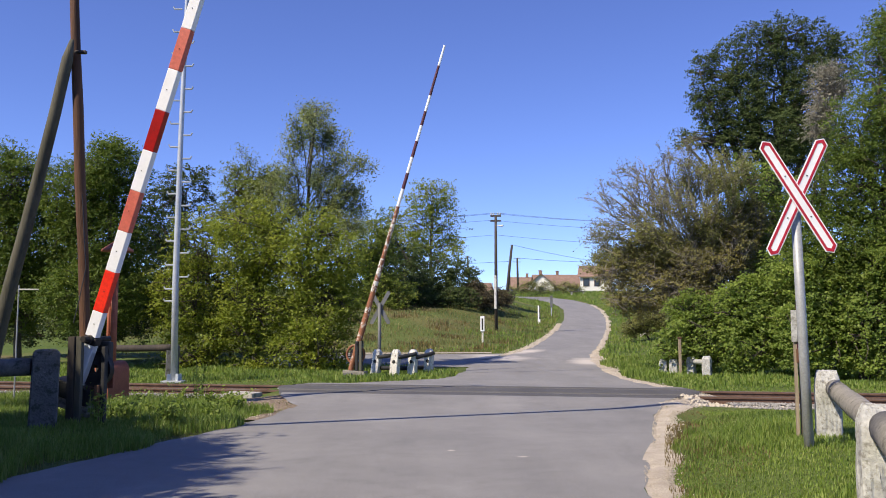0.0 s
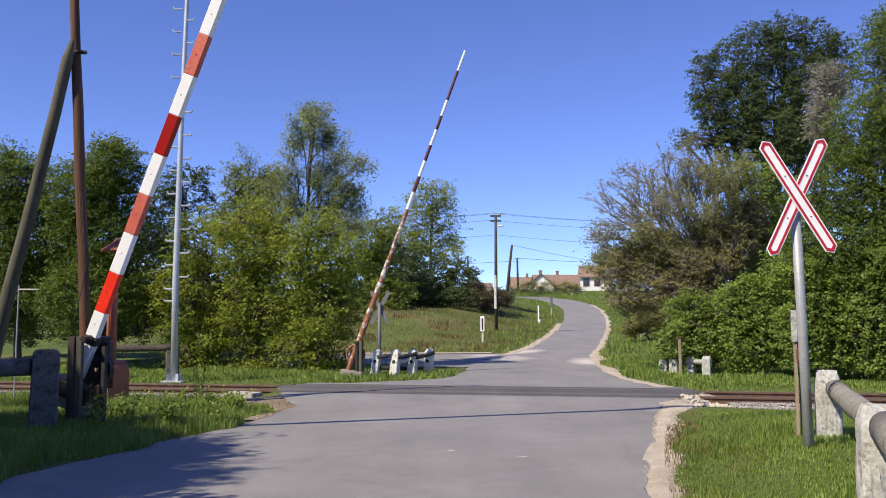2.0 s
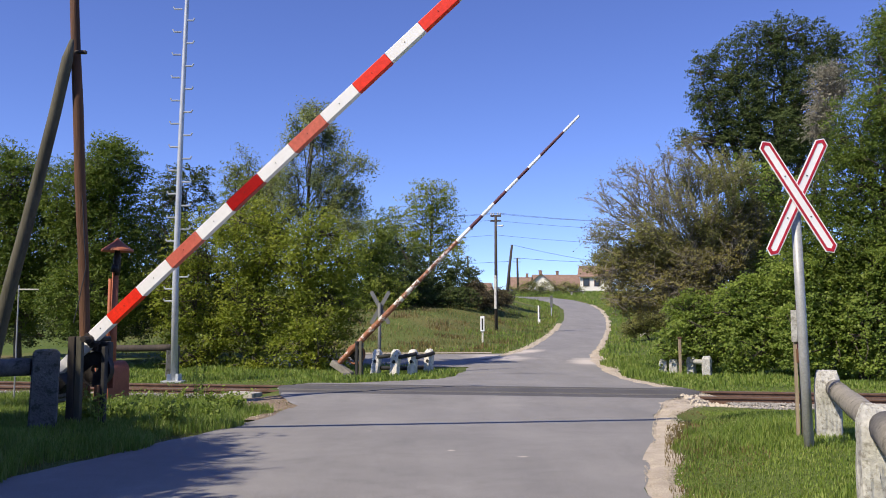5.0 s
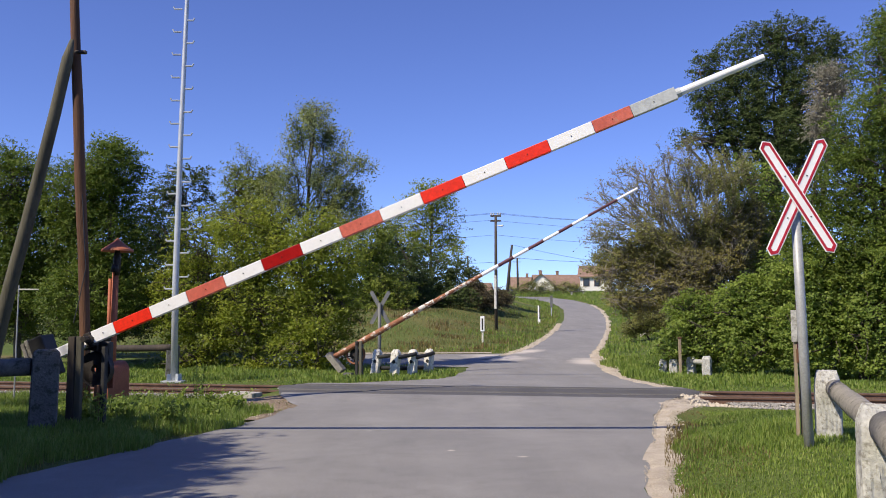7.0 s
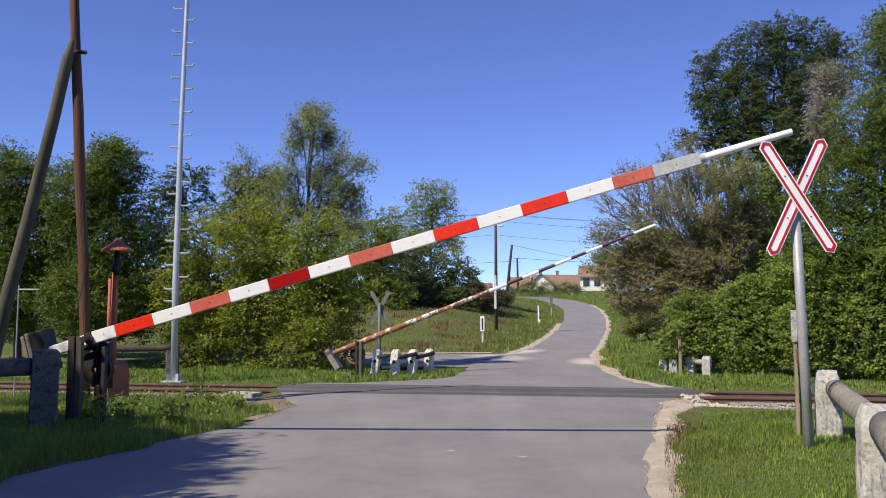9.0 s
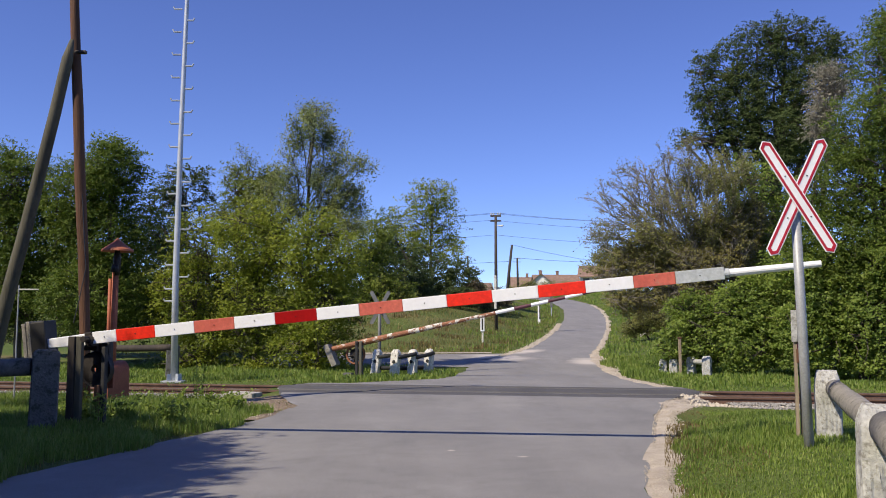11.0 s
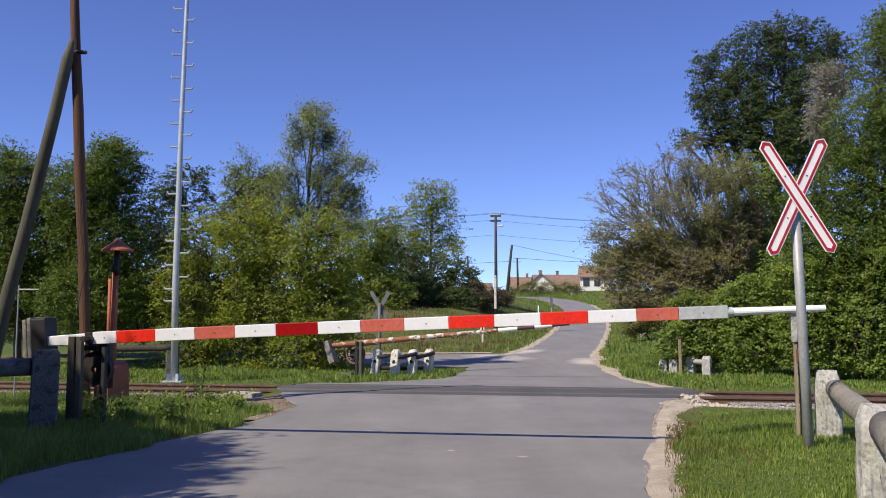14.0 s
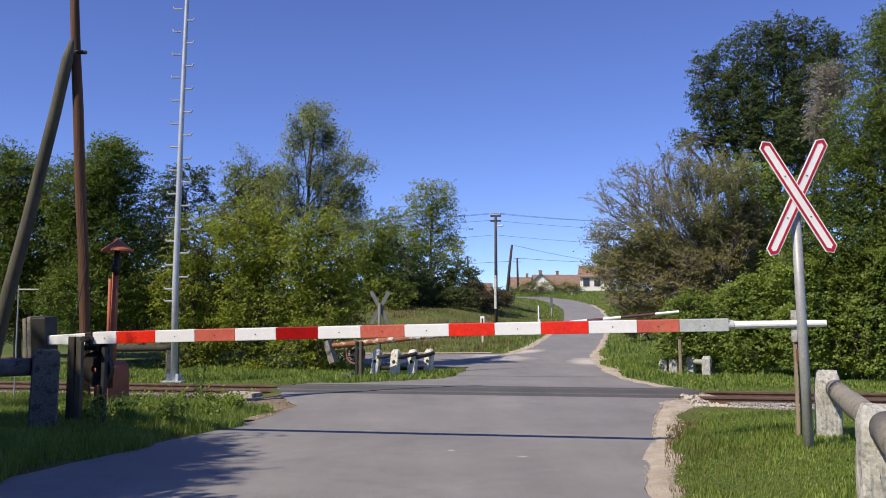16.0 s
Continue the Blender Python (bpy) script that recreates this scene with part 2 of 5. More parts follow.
M["grass"] = leaf_mat("green_grass_blades", (0.14, 0.225, 0.038), (0.215, 0.315, 0.062), (0.32, 0.37, 0.12), 0.45)
M["grass_straw"] = leaf_mat("brown_weed_stalks", (0.14, 0.1, 0.045), (0.22, 0.165, 0.075), (0.3, 0.24, 0.12), 0.35)
M["grass_dry"] = leaf_mat("dry_meadow_grass", (0.15, 0.17, 0.055), (0.23, 0.22, 0.085), (0.34, 0.3, 0.14), 0.42)


# ---- building helpers ----
def part(name, bm, material, parent=None, label="", smooth=False):
    me = bpy.data.meshes.new(name)
    bm.normal_update()
    bm.to_mesh(me)
    bm.free()
    me.materials.append(material)
    if smooth:
        me.polygons.foreach_set("use_smooth", [True] * len(me.polygons))
    ob = new(name, me)
    if parent is not None:
        ob.parent = parent
    if label:
        ob["label"] = label
    return ob


def empty(name, m, label, category, group="", kind=""):
    ob = new(name)
    ob.empty_display_size = 0.2
    ob.matrix_basis = m
    return tagged(ob, label, category, group, kind)


def mesh_np(name, verts, faces, material, parent=None, smooth=False):
    """A mesh out of numpy arrays (all faces with the same number of corners)."""
    me = bpy.data.meshes.new(name)
    nv, nf, k = len(verts), len(faces), faces.shape[1]
    me.vertices.add(nv)
    me.vertices.foreach_set("co", verts.astype(np.float32).ravel())
    me.loops.add(nf * k)
    me.loops.foreach_set("vertex_index", faces.astype(np.int32).ravel())
    me.polygons.add(nf)
    me.polygons.foreach_set("loop_start", np.arange(0, nf * k, k, dtype=np.int32))
    if smooth:
        me.polygons.foreach_set("use_smooth", np.ones(nf, dtype=bool))
    me.update(calc_edges=True)
    me.materials.append(material)
    ob = new(name, me)
    if parent is not None:
        ob.parent = parent
    return ob


def box(bm, c, s, m=None, bevel=0.0):
    """A box of size s about c, turned by m, with bevelled edges."""
    r = bmesh.ops.create_cube(bm, size=1.0)["verts"]
    bmesh.ops.transform(bm, matrix=(m or Matrix()) @ Matrix.Translation(c) @ Matrix.Diagonal((*s, 1)), verts=r)
    if bevel:
        es = list({e for v in r for e in v.link_edges})
        bmesh.ops.bevel(bm, geom=es, offset=bevel, segments=2, affect="EDGES", profile=0.6)
    return bm


def tube(bm, pts, radii, seg=10, cap=True):
    """A tapered tube along points."""
    pts = [Vector(p) for p in pts]
    rings = []
    for i, p in enumerate(pts):
        d = (pts[min(i + 1, len(pts) - 1)] - pts[max(i - 1, 0)]).normalized()
        a = d.orthogonal().normalized() if i == 0 else (rings_a - d * rings_a.dot(d)).normalized()
        rings_a = a
        b = d.cross(a)
        rings.append([bm.verts.new(p + (a * math.cos(t) + b * math.sin(t)) * radii[i]) for t in [2 * math.pi * k / seg for k in range(seg)]])
    for r0, r1 in zip(rings, rings[1:]):
        for k in range(seg):
            bm.faces.new((r0[k], r0[(k + 1) % seg], r1[(k + 1) % seg], r1[k]))
    if cap:
        bm.faces.new(rings[0][::-1])
        bm.faces.new(rings[-1])
    return bm


def prism(bm, outline, thick, m=None):
    """An outline in the local xz plane given depth along y."""
    m = m or Matrix()
    f = [bm.verts.new(m @ Vector((x, -thick / 2, z))) for x, z in outline]
    b = [bm.verts.new(m @ Vector((x, thick / 2, z))) for x, z in outline]
    bm.faces.new(f)
    bm.faces.new(b[::-1])
    n = len(outline)
    for i in range(n):
        bm.faces.new((f[(i + 1) % n], f[i], b[i], b[(i + 1) % n]))
    return bm


# ---- the lie of the land ----
TRACK = radians(-11.9)
TAN = math.tan(TRACK)
RAIL_NEAR, RAIL_FAR, RAIL_TOP = 16.594, 18.063, 0.08
HILL_Y = [-400, 27, 31, 35, 40, 47, 55, 65, 80, 95, 105, 125, 150, 200, 300, 600, 3000]
HILL_Z = [0, 0, 0.08, 0.22, 0.45, 0.8, 1.3, 2.1, 3.4, 4.5, 5.1, 6.3, 7.9, 9.5, 11, 14, 16]
ROAD_Y = [-40, 0, 5, 7.25, 9, 10.9, 12.6, 14.5, 16.3, 18.3, 19.6, 21, 22.5, 26, 31, 35, 40, 47, 55, 65, 75, 85, 95, 103]
ROAD_L = [-5, -4.2, -3.9, -3.67, -3.3, -2.83, -2.5, -2.42, -3.0, -3.4, -2.9, -2.0, -0.2, 0.6, 1.0, 2.5, 4.0, 5.55, 7.2, 8.98, 10.3, 10.8, 10.3, 9.3]
ROAD_R = [1.0, 1.0, 1.3, 1.65, 2.1, 2.6, 3.0, 3.6, 4.75, 4.85, 4.7, 4.6, 4.6, 4.8, 5.3, 5.85, 7.05, 8.55, 10.25, 12.1, 13.4, 14.1, 14.0, 13.2]


def smooth(v, a, b):
    t = np.clip((np.asarray(v, float) - a) / (b - a), 0, 1)
    return t * t * (3 - 2 * t)


def road_l(y):
    return np.interp(y, ROAD_Y, ROAD_L)


def road_r(y):
    return np.interp(y, ROAD_Y, ROAD_R)


def height(x, y):
    """The lie of the road and of the land beside it."""
    x, y = np.asarray(x, float), np.asarray(y, float)
    z = np.interp(y, HILL_Y, HILL_Z)
    d = np.abs(y - x * TAN - 0.5 * (RAIL_NEAR + RAIL_FAR))
    inside = smooth(x, road_l(y) - 0.6, road_l(y)) * (1 - smooth(x, road_r(y), road_r(y) + 0.6))
    z = z + 0.075 * (1 - smooth(d, 1.5, 3.0)) * inside - 0.08 * (1 - smooth(d, 1.2, 2.2)) * (1 - inside)
    # raised verges on both sides before the track
    near = (1 - smooth(y, 9.5, 13.5)) * smooth(y, -5, 3)
    z = z + 0.16 * near * smooth(road_l(y) - x, 0.1, 1.2) + 0.17 * near * smooth(x - road_r(y), 0.5, 1.6)
    # meadow bank beside the road up the hill
    bank = smooth(y, 37, 52) * (1 - smooth(y, 95, 130))
    z = z + 1.2 * bank * smooth(road_l(y) - x, 1.2, 8.0) + 0.5 * bank * smooth(x - road_r(y), 1.0, 5.0)
    return z


def side_road(x):
    return 29.0 + 0.05 * (x - 1.0), 36.2 + 0.05 * (x - 1.0)


def ground_height(x, y):
    x, y = np.asarray(x, float), np.asarray(y, float)
    z = height(x, y)
    inside = smooth(x, road_l(y) + 0.05, road_l(y) + 0.35) * (1 - smooth(x, road_r(y) - 0.35, road_r(y) - 0.05)) * (y < 102)
    s0, s1 = side_road(x)
    inside = np.maximum(inside, smooth(y, s0, s0 + 0.5) * (1 - smooth(y, s1 - 0.5, s1)) * (x < 3) * (x > -7))
    d = np.abs(y - x * TAN - 0.5 * (RAIL_NEAR + RAIL_FAR))
    return z - 0.09 * inside + 0.02 * (1 - inside) * np.sin(x * 2.1 + np.sin(y * 1.7)) * np.sin(y * 1.9) * (d > 2)


def gz(x, y):
    return float(ground_height(x, y))


def sheet(name, xs, ys, fz, material, dz=0.0, parent=None):
    X, Y = np.meshgrid(xs, ys)
    V = np.stack([X, Y, fz(X, Y) + dz], -1).reshape(-1, 3)
    nx, ny = len(xs), len(ys)
    i = (np.arange(ny - 1)[:, None] * nx + np.arange(nx - 1)[None]).reshape(-1)
    return mesh_np(name, V, np.stack([i, i + 1, i + nx + 1, i + nx], -1), material, parent, True)


def spread(lo, a, step, b, hi, n):
    g = np.geomspace(1, abs(lo - a) + 1, n) - 1
    k = np.geomspace(1, abs(hi - b) + 1, n) - 1
    return np.concatenate([(a - g)[::-1][:-1], np.arange(a, b, step), b + k])


ground = sheet("ground", spread(-2500, -14, 0.3, 16, 2500, 45), np.concatenate([spread(-1500, 2, 0.3, 38, 130, 45), np.geomspace(134, 3000, 25)]), ground_height, M["ground"])
tagged(ground, "grassy ground rising to a hill behind the crossing", "ground", kind="structure")

# the road: rows across, following its edges
ry = np.concatenate([np.arange(-20, 30, 0.25), np.arange(30, 103.1, 1.0)])
u = np.linspace(0, 1, 21)
wob = 0.025 * np.sin(ry * 3.1) + 0.02 * np.sin(ry * 7.3 + 1)
RX = (road_l(ry) + wob)[:, None] * (1 - u) + (road_r(ry) + np.roll(wob, 5))[:, None] * u
RY = np.repeat(ry[:, None], 21, 1)
RV = np.stack([RX, RY, height(RX, RY) + 0.012], -1).reshape(-1, 3)
ii = (np.arange(len(ry) - 1)[:, None] * 21 + np.arange(20)[None]).reshape(-1)
road = mesh_np("road", RV, np.stack([ii, ii + 1, ii + 22, ii + 21], -1), M["asphalt"], None, True)
tagged(road, "worn grey asphalt village road winding up a hill", "road", kind="structure")
lane = sheet("side_road", np.arange(-7, 5.1, 0.5), np.linspace(0, 1, 12), lambda x, v: 0 * x, M["asphalt"])
co = np.array([v.co[:] for v in lane.data.vertices])
s0, s1 = side_road(co[:, 0])
co[:, 1] = s0 + (s1 - s0) * co[:, 1]
co[:, 2] = height(co[:, 0], co[:, 1]) + 0.004
lane.data.vertices.foreach_set("co", co.ravel())
tagged(lane, "grey asphalt side lane joining the main road", "road", kind="structure")
# the road bends away to the left behind the crest
bend = []
for k in range(25):
    a = radians(90 + k * 4.2)
    cx, cy = 1.0, 103.0
    for r in (8.0, 12.2):
        px, py = cx + r * math.sin(a), cy - r * math.cos(a) * 0.8
        bend.append((px, py, float(height(px, py)) + 0.05))
bi = np.arange(24) * 2
crest = mesh_np("road_crest", np.array(bend), np.stack([bi, bi + 1, bi + 3, bi + 2], -1), M["asphalt"])
tagged(crest, "far bend of the asphalt road at the hilltop", "road", kind="structure")


# ---- the railway ----
def along_track(x, off=0.0):
    return x * TAN + off


def rail(off, label):
    """Flat-bottomed rail: foot, web and head, with a duller head strip."""
    r = empty("railway_rail", pose(0, off, 0, 0, 0, math.degrees(TRACK)), label, "rail", "rails of the track")
    t = RAIL_TOP
    prof = [(-0.07, t - 0.172), (0.07, t - 0.172), (0.07, t - 0.16), (0.012, t - 0.14), (0.012, t - 0.045), (0.036, t - 0.036), (0.036, t - 0.006), (-0.036, t - 0.006), (-0.036, t - 0.036), (-0.012, t - 0.045), (-0.012, t - 0.14), (-0.07, t - 0.16)]
    bm = bmesh.new()
    ends = [[bm.verts.new((x, y, z)) for y, z in prof] for x in (-70, 70)]
    for i in range(len(prof)):
        j = (i + 1) % len(prof)
        bm.faces.new((ends[0][i], ends[0][j], ends[1][j], ends[1][i]))
    part("rail_body", bm, M["rust"], r)
    part("rail_head", box(bmesh.new(), (0, 0, t - 0.002), (140, 0.066, 0.008)), M["rail_head"], r, "dull worn running surface")
    return r


rail(RAIL_NEAR, "rusty steel railway rail nearer the road barrier")
rail(RAIL_FAR, "rusty steel railway rail on the far side of the track")
rng = np.random.default_rng(5)
bx = np.arange(-60, 60, 0.4)
by = np.linspace(-1.25, 2.75, 14)
BX, BY = np.meshgrid(bx, by)
BZ = -0.022 - 0.25 * smooth(np.abs(BY - 0.735), 1.2, 2.0) + rng.normal(0, 0.012, BX.shape)
c, s = math.cos(TRACK), math.sin(TRACK)
BV = np.stack([BX * c - BY * s, RAIL_NEAR + BX * s + BY * c, BZ], -1).reshape(-1, 3)
keep = (np.arange(len(by) - 1)[:, None] * len(bx) + np.arange(len(bx) - 1)[None]).reshape(-1)
mid = BV[keep, 0]
keep = keep[(mid < -3.7) | (mid > 4.9)]
ballast = mesh_np("ballast_bed", BV, np.stack([keep, keep + 1, keep + len(bx) + 1, keep + len(bx)], -1), M["ballast"])
tagged(ballast, "grey stone ballast under the railway rails", "ballast", kind="structure")
# sleepers
sl = None
for k in range(-40, 41):
    x0 = k * 0.65
    if -3.8 < x0 < 5.1:
        continue
    m = pose(0, RAIL_NEAR, 0, 0, 0, math.degrees(TRACK)) @ pose(x0, 0.735, -0.1)
    if sl is None:
        sl = part("sleeper", box(bmesh.new(), (0, 0, 0), (0.24, 2.5, 0.14), None, 0.012), M["dark_wood"])
        tagged(sl, "dark timber sleeper under the rails", "sleeper", "sleepers of the track")
        sl.matrix_basis = m
    else:
        copy_thing(sl, m)
# dark asphalt infill of the crossing, in strips beside and between the rails
for y0, y1 in ((-0.85, -0.05), (0.1, 1.36), (1.52, 2.2)):
    xs = np.arange(-3.5, 4.91, 0.2)
    ys = np.linspace(y0, y1, 6)
    X, Y = np.meshgrid(xs, ys)
    X = np.clip(X, road_l(RAIL_NEAR + X * TAN + Y), road_r(RAIL_NEAR + X * TAN + Y) + 0.05)
    V = np.stack([X, RAIL_NEAR + X * TAN + Y, np.full(X.shape, RAIL_TOP + 0.016) - 0.012 * smooth(np.abs(Y - 0.7), 1.0, 1.5)], -1).reshape(-1, 3)
    i = (np.arange(5)[:, None] * len(xs) + np.arange(len(xs) - 1)[None]).reshape(-1)
    V = np.concatenate([V, V - [0, 0, 0.06]])
    q = np.stack([i, i + 1, i + len(xs) + 1, i + len(xs)], -1)
    first = np.arange(len(xs) - 1)
    n = len(V) // 2
    side = np.stack([first + n, first + n + 1, first + 1, first], -1)
    strip = mesh_np("crossing_strip", V, np.concatenate([q, side]), M["asphalt_dark"], road)
    strip["label"] = "darker patched asphalt between the rails"


# ---- barriers ----
NEAR_PIVOT, NEAR_TURN, NEAR_LEAN = Vector((-4.1766, 10.4971, 1.1379)), -11.652, 3.416
FAR_PIVOT, FAR_TURN = Vector((-2.2888, 23.7856, 0.8909)), -12.9


def near_barrier():
    """Tall striped barrier: timber and iron stand, box-section boom with bolted stripes, tube tip and counterweight."""
    z0 = gz(-4.18, 10.5)
    b = empty("level_crossing_barrier", pose(-4.1766, 10.4971, z0, 0, 0, NEAR_TURN), "red and white striped barrier on a dark timber stand", "barrier", "crossing barriers")
    h = 1.1379 - z0
    part("upright", box(bmesh.new(), (-0.135, -0.17, h * 0.5 - 0.06), (0.085, 0.1, h + 0.18), None, 0.008), M["dark_wood"], b)
    part("upright", box(bmesh.new(), (-0.05, -0.17, h * 0.5 - 0.06), (0.075, 0.06, h + 0.18), None, 0.008), M["grey_wood"], b, "silvered timber upright")
    part("upright", box(bmesh.new(), (0.155, 0.02, h * 0.5 - 0.14), (0.05, 0.07, h + 0.1), None, 0.008), M["black"], b, "tarred black upright")
    part("upright", box(bmesh.new(), (0.1, -0.02, h * 0.5 - 0.36), (0.06, 0.06, h - 0.36), None, 0.01), M["brown_wood"], b, "brown timber upright")
    part("axle_housing", box(bmesh.new(), (0.02, 0.2, h - 0.19), (0.22, 0.1, 0.32), None, 0.03), M["black"], b, "black iron axle housing")
    part("upright", box(bmesh.new(), (-0.06, 0.3, h * 0.5 - 0.16), (0.1, 0.1, h), None, 0.01), M["dark_wood"], b)
    bm = bmesh.new()
    tube(bm, [(0, -0.2, h), (0, 0.34, h)], [0.035, 0.035], 12)
    box(bm, (-0.12, 0.14, h - 0.06), (0.22, 0.06, 0.16), None, 0.01)
    part("pivot_axle", bm, M["iron"], b)
    # rope drum with a hole, under the pivot
    bm = bmesh.new()
    n = 28
    ro, ri = 0.21, 0.05
    rings = []
    for y, r in ((-0.035, ri), (-0.035, ro - 0.03), (-0.045, ro), (0.045, ro), (0.035, ro - 0.03), (0.035, ri)):
        rings.append([bm.verts.new((0.0 + r * math.cos(2 * math.pi * k / n), 0.1 + y, h - 0.36 + r * math.sin(2 * math.pi * k / n))) for k in range(n)])
    for r0, r1 in zip(rings, rings[1:] + rings[:1]):
        for k in range(n):
            bm.faces.new((r0[k], r0[(k + 1) % n], r1[(k + 1) % n], r1[k]))
    part("rope_drum", bm, M["iron"], b, "black iron rope drum")
    part("guard_plate", box(bmesh.new(), (-0.02, 0.3, h - 0.5), (0.26, 0.03, 0.2), None, 0.01), M["rusty_red"], b, "orange-red iron plate")
    # the moving boom
    bm = bmesh.new()
    box(bm, (-0.02, 0, 0.0), (0.09, 0.13, 0.17), None, 0.012)
    tube(bm, [(0, -0.1, 0), (0, 0.1, 0)], [0.05, 0.05], 14)
    boom = part("boom", bm, M["iron"], b, "striped boom that swings down")
    bm = bmesh.new()
    prism(bm, [(-0.68, -0.05), (-0.06, -0.072), (-0.06, 0.072), (-0.64, 0.055), (-0.68, 0.03)], 0.1)
    bmesh.ops.bevel(bm, geom=list(bm.edges), offset=0.008, segments=1, affect="EDGES")
    part("boom_tail", bm, M["white"], boom, "white painted tail beam")
    part("counterweight", box(bmesh.new(), (-0.67, 0.03, 0.03), (0.2, 0.24, 0.5), None, 0.02), M["black"], boom, "dark weight block")
    for k in range(2):
        part("counterweight", box(bmesh.new(), (-0.8 - 0.062 * k, 0.05, 0.02 - 0.02 * k), (0.054, 0.26, 0.54), None, 0.012), M["rail_concrete"], boom, "grey concrete weight slab")
    stops = [0.03, 0.343] + [0.343 + 0.5 * k for k in range(1, 13)] + [6.77, 7.26]
    paints = ["white", "red", "white", "red_faded", "white", "red_dark", "white", "red_faded", "white", "red", "white", "red", "white", "red_faded", "white_grey"]
    for x0, x1, p in zip(stops, stops[1:], paints):
        hh = 0.142 - 0.002 * x0
        xm = (x0 + x1) / 2
        bend = pose(xm, 0, 0.012 - 0.0006 * xm * xm, 0, math.degrees(0.0012 * xm), 0)
        bm = box(bmesh.new(), (0, 0, 0), (x1 - x0 - 0.003, 0.1, hh), bend, 0.006)
        part("stripe", bm, M[p], boom, p.replace("_", " ") + " painted section")
        bm = bmesh.new()
        tube(bm, [bend @ Vector((0, -0.056, 0)), bend @ Vector((0, -0.048, 0))], [0.006, 0.006], 8)
        part("bolt", bm, M["iron"], boom)
    bm = bmesh.new()
    tube(bm, [(7.1, 0, -0.022), (7.27, 0, -0.024), (8.2, 0, -0.03)], [0.042, 0.042, 0.034], 14)
    part("boom_tip", bm, M["white"], boom, "thin white tube tip")
    bm = bmesh.new()
    tube(bm, [(7.24, 0, -0.024), (7.31, 0, -0.024)], [0.05, 0.05], 14)
    part("collar", bm, M["white_grey"], boom)
    lean = pose(0, 0, 0, NEAR_LEAN, 0, 0)
    return boom, Matrix.Translation((0, 0, h)) @ lean


def far_barrier():
    """Slim rusty pipe boom with worn stripes on two uprights."""
    z0 = gz(-2.29, 23.8)
    b = empty("level_crossing_barrier", pose(-2.2888, 23.7856, z0, 0, 0, FAR_TURN), "rusty slim pipe barrier with worn white stripes", "barrier", "crossing barriers")
    h = 0.8909 - z0
    for x, y, mt in ((0.0, -0.12, "black"), (0.11, -0.12, "grey_wood"), (0.05, 0.16, "black")):
        part("upright", box(bmesh.new(), (x, y, h * 0.5), (0.075, 0.08, h + 0.12), None, 0.008), M[mt], b)
    part("pivot_axle", tube(bmesh.new(), [(0, -0.18, h), (0, 0.2, h)], [0.03, 0.03], 10), M["iron"], b)
    # spoked rope wheel
    cz, R, n = h - 0.3, 0.25, 28
    bm = bmesh.new()
    tube(bm, [(-0.1 + R * math.cos(2 * math.pi * k / n), 0.08, cz + R * math.sin(2 * math.pi * k / n)) for k in range(n + 1)], [0.03] * (n + 1), 8)
    wheel = part("rope_wheel", bm, M["rust_pipe"], b, "rusty spoked rope wheel")
    for k in range(6):
        a = math.pi * k / 3 + 0.3
        part("spoke", tube(bmesh.new(), [(-0.1, 0.08, cz), (-0.1 + R * math.cos(a), 0.08, cz + R * math.sin(a))], [0.025, 0.02], 6), M["iron"], wheel)
    part("wheel_disc", tube(bmesh.new(), [(-0.1, 0.1, cz), (-0.1, 0.125, cz)], [0.17, 0.17], 18), M["black"], wheel, "black iron disc")
    part("wheel_hub", tube(bmesh.new(), [(-0.1, 0.02, cz), (-0.1, 0.14, cz)], [0.07, 0.07], 12), M["iron"], wheel)
    part("foundation", box(bmesh.new(), (-0.24, -0.14, 0.02), (0.3, 0.26, 0.14), None, 0.05), M["shaded_concrete"], b, "weathered concrete footing")
    bm = tube(bmesh.new(), [(-0.75, 0, 0), (0.2, 0, 0), (2.4, 0, 0)], [0.07, 0.085, 0.062], 12)
    boom = part("boom", bm, M["rust_pipe"], b, "rust brown pipe boom that swings down")
    seq = [(2.4, 2.75, "rust_pipe"), (2.75, 3.4, "flaking"), (3.4, 3.85, "rust_pipe"), (3.85, 4.35, "white"), (4.35, 4.8, "purple_red"), (4.8, 5.25, "white"), (5.25, 5.7, "purple_red"), (5.7, 6.15, "white"), (6.15, 6.55, "purple_red"), (6.55, 7.0, "white"), (7.0, 7.4, "purple_red"), (7.4, 7.85, "purple_red"), (7.85, 8.43, "white")]
    for x0, x1, p in seq:
        r0, r1 = 0.066 - 0.004 * x0, 0.066 - 0.004 * x1
        part("stripe", tube(bmesh.new(), [(x0, 0, 0), (x1, 0, 0)], [r0, r1], 12), M[p], boom, p.replace("_", " ") + " painted length of pipe")
    for x0, x1 in ((0.85, 1.0), (1.45, 1.75), (1.9, 2.38)):
        r0 = 0.0845 - 0.0102 * (x0 - 0.2) + 0.002
        part("paint_patch", tube(bmesh.new(), [(x0, 0, 0), (x1, 0, 0)], [r0, r0 - 0.0102 * (x1 - x0)], 12), M["flaking"], boom, "remains of white paint")
    part("counterweight", box(bmesh.new(), (0, 0, 0), (0.16, 0.32, 0.62), pose(-0.8, -0.02, -0.16, 0, -13, 0), 0.02), M["rail_concrete"], boom, "grey concrete weight slab")
    return boom, Matrix.Translation((0, 0, h))


near_boom, near_base = near_barrier()
far_boom, far_base = far_barrier()


# ---- foliage ----
SUNWARD = np.array([-toward.x, -toward.y, -toward.z])


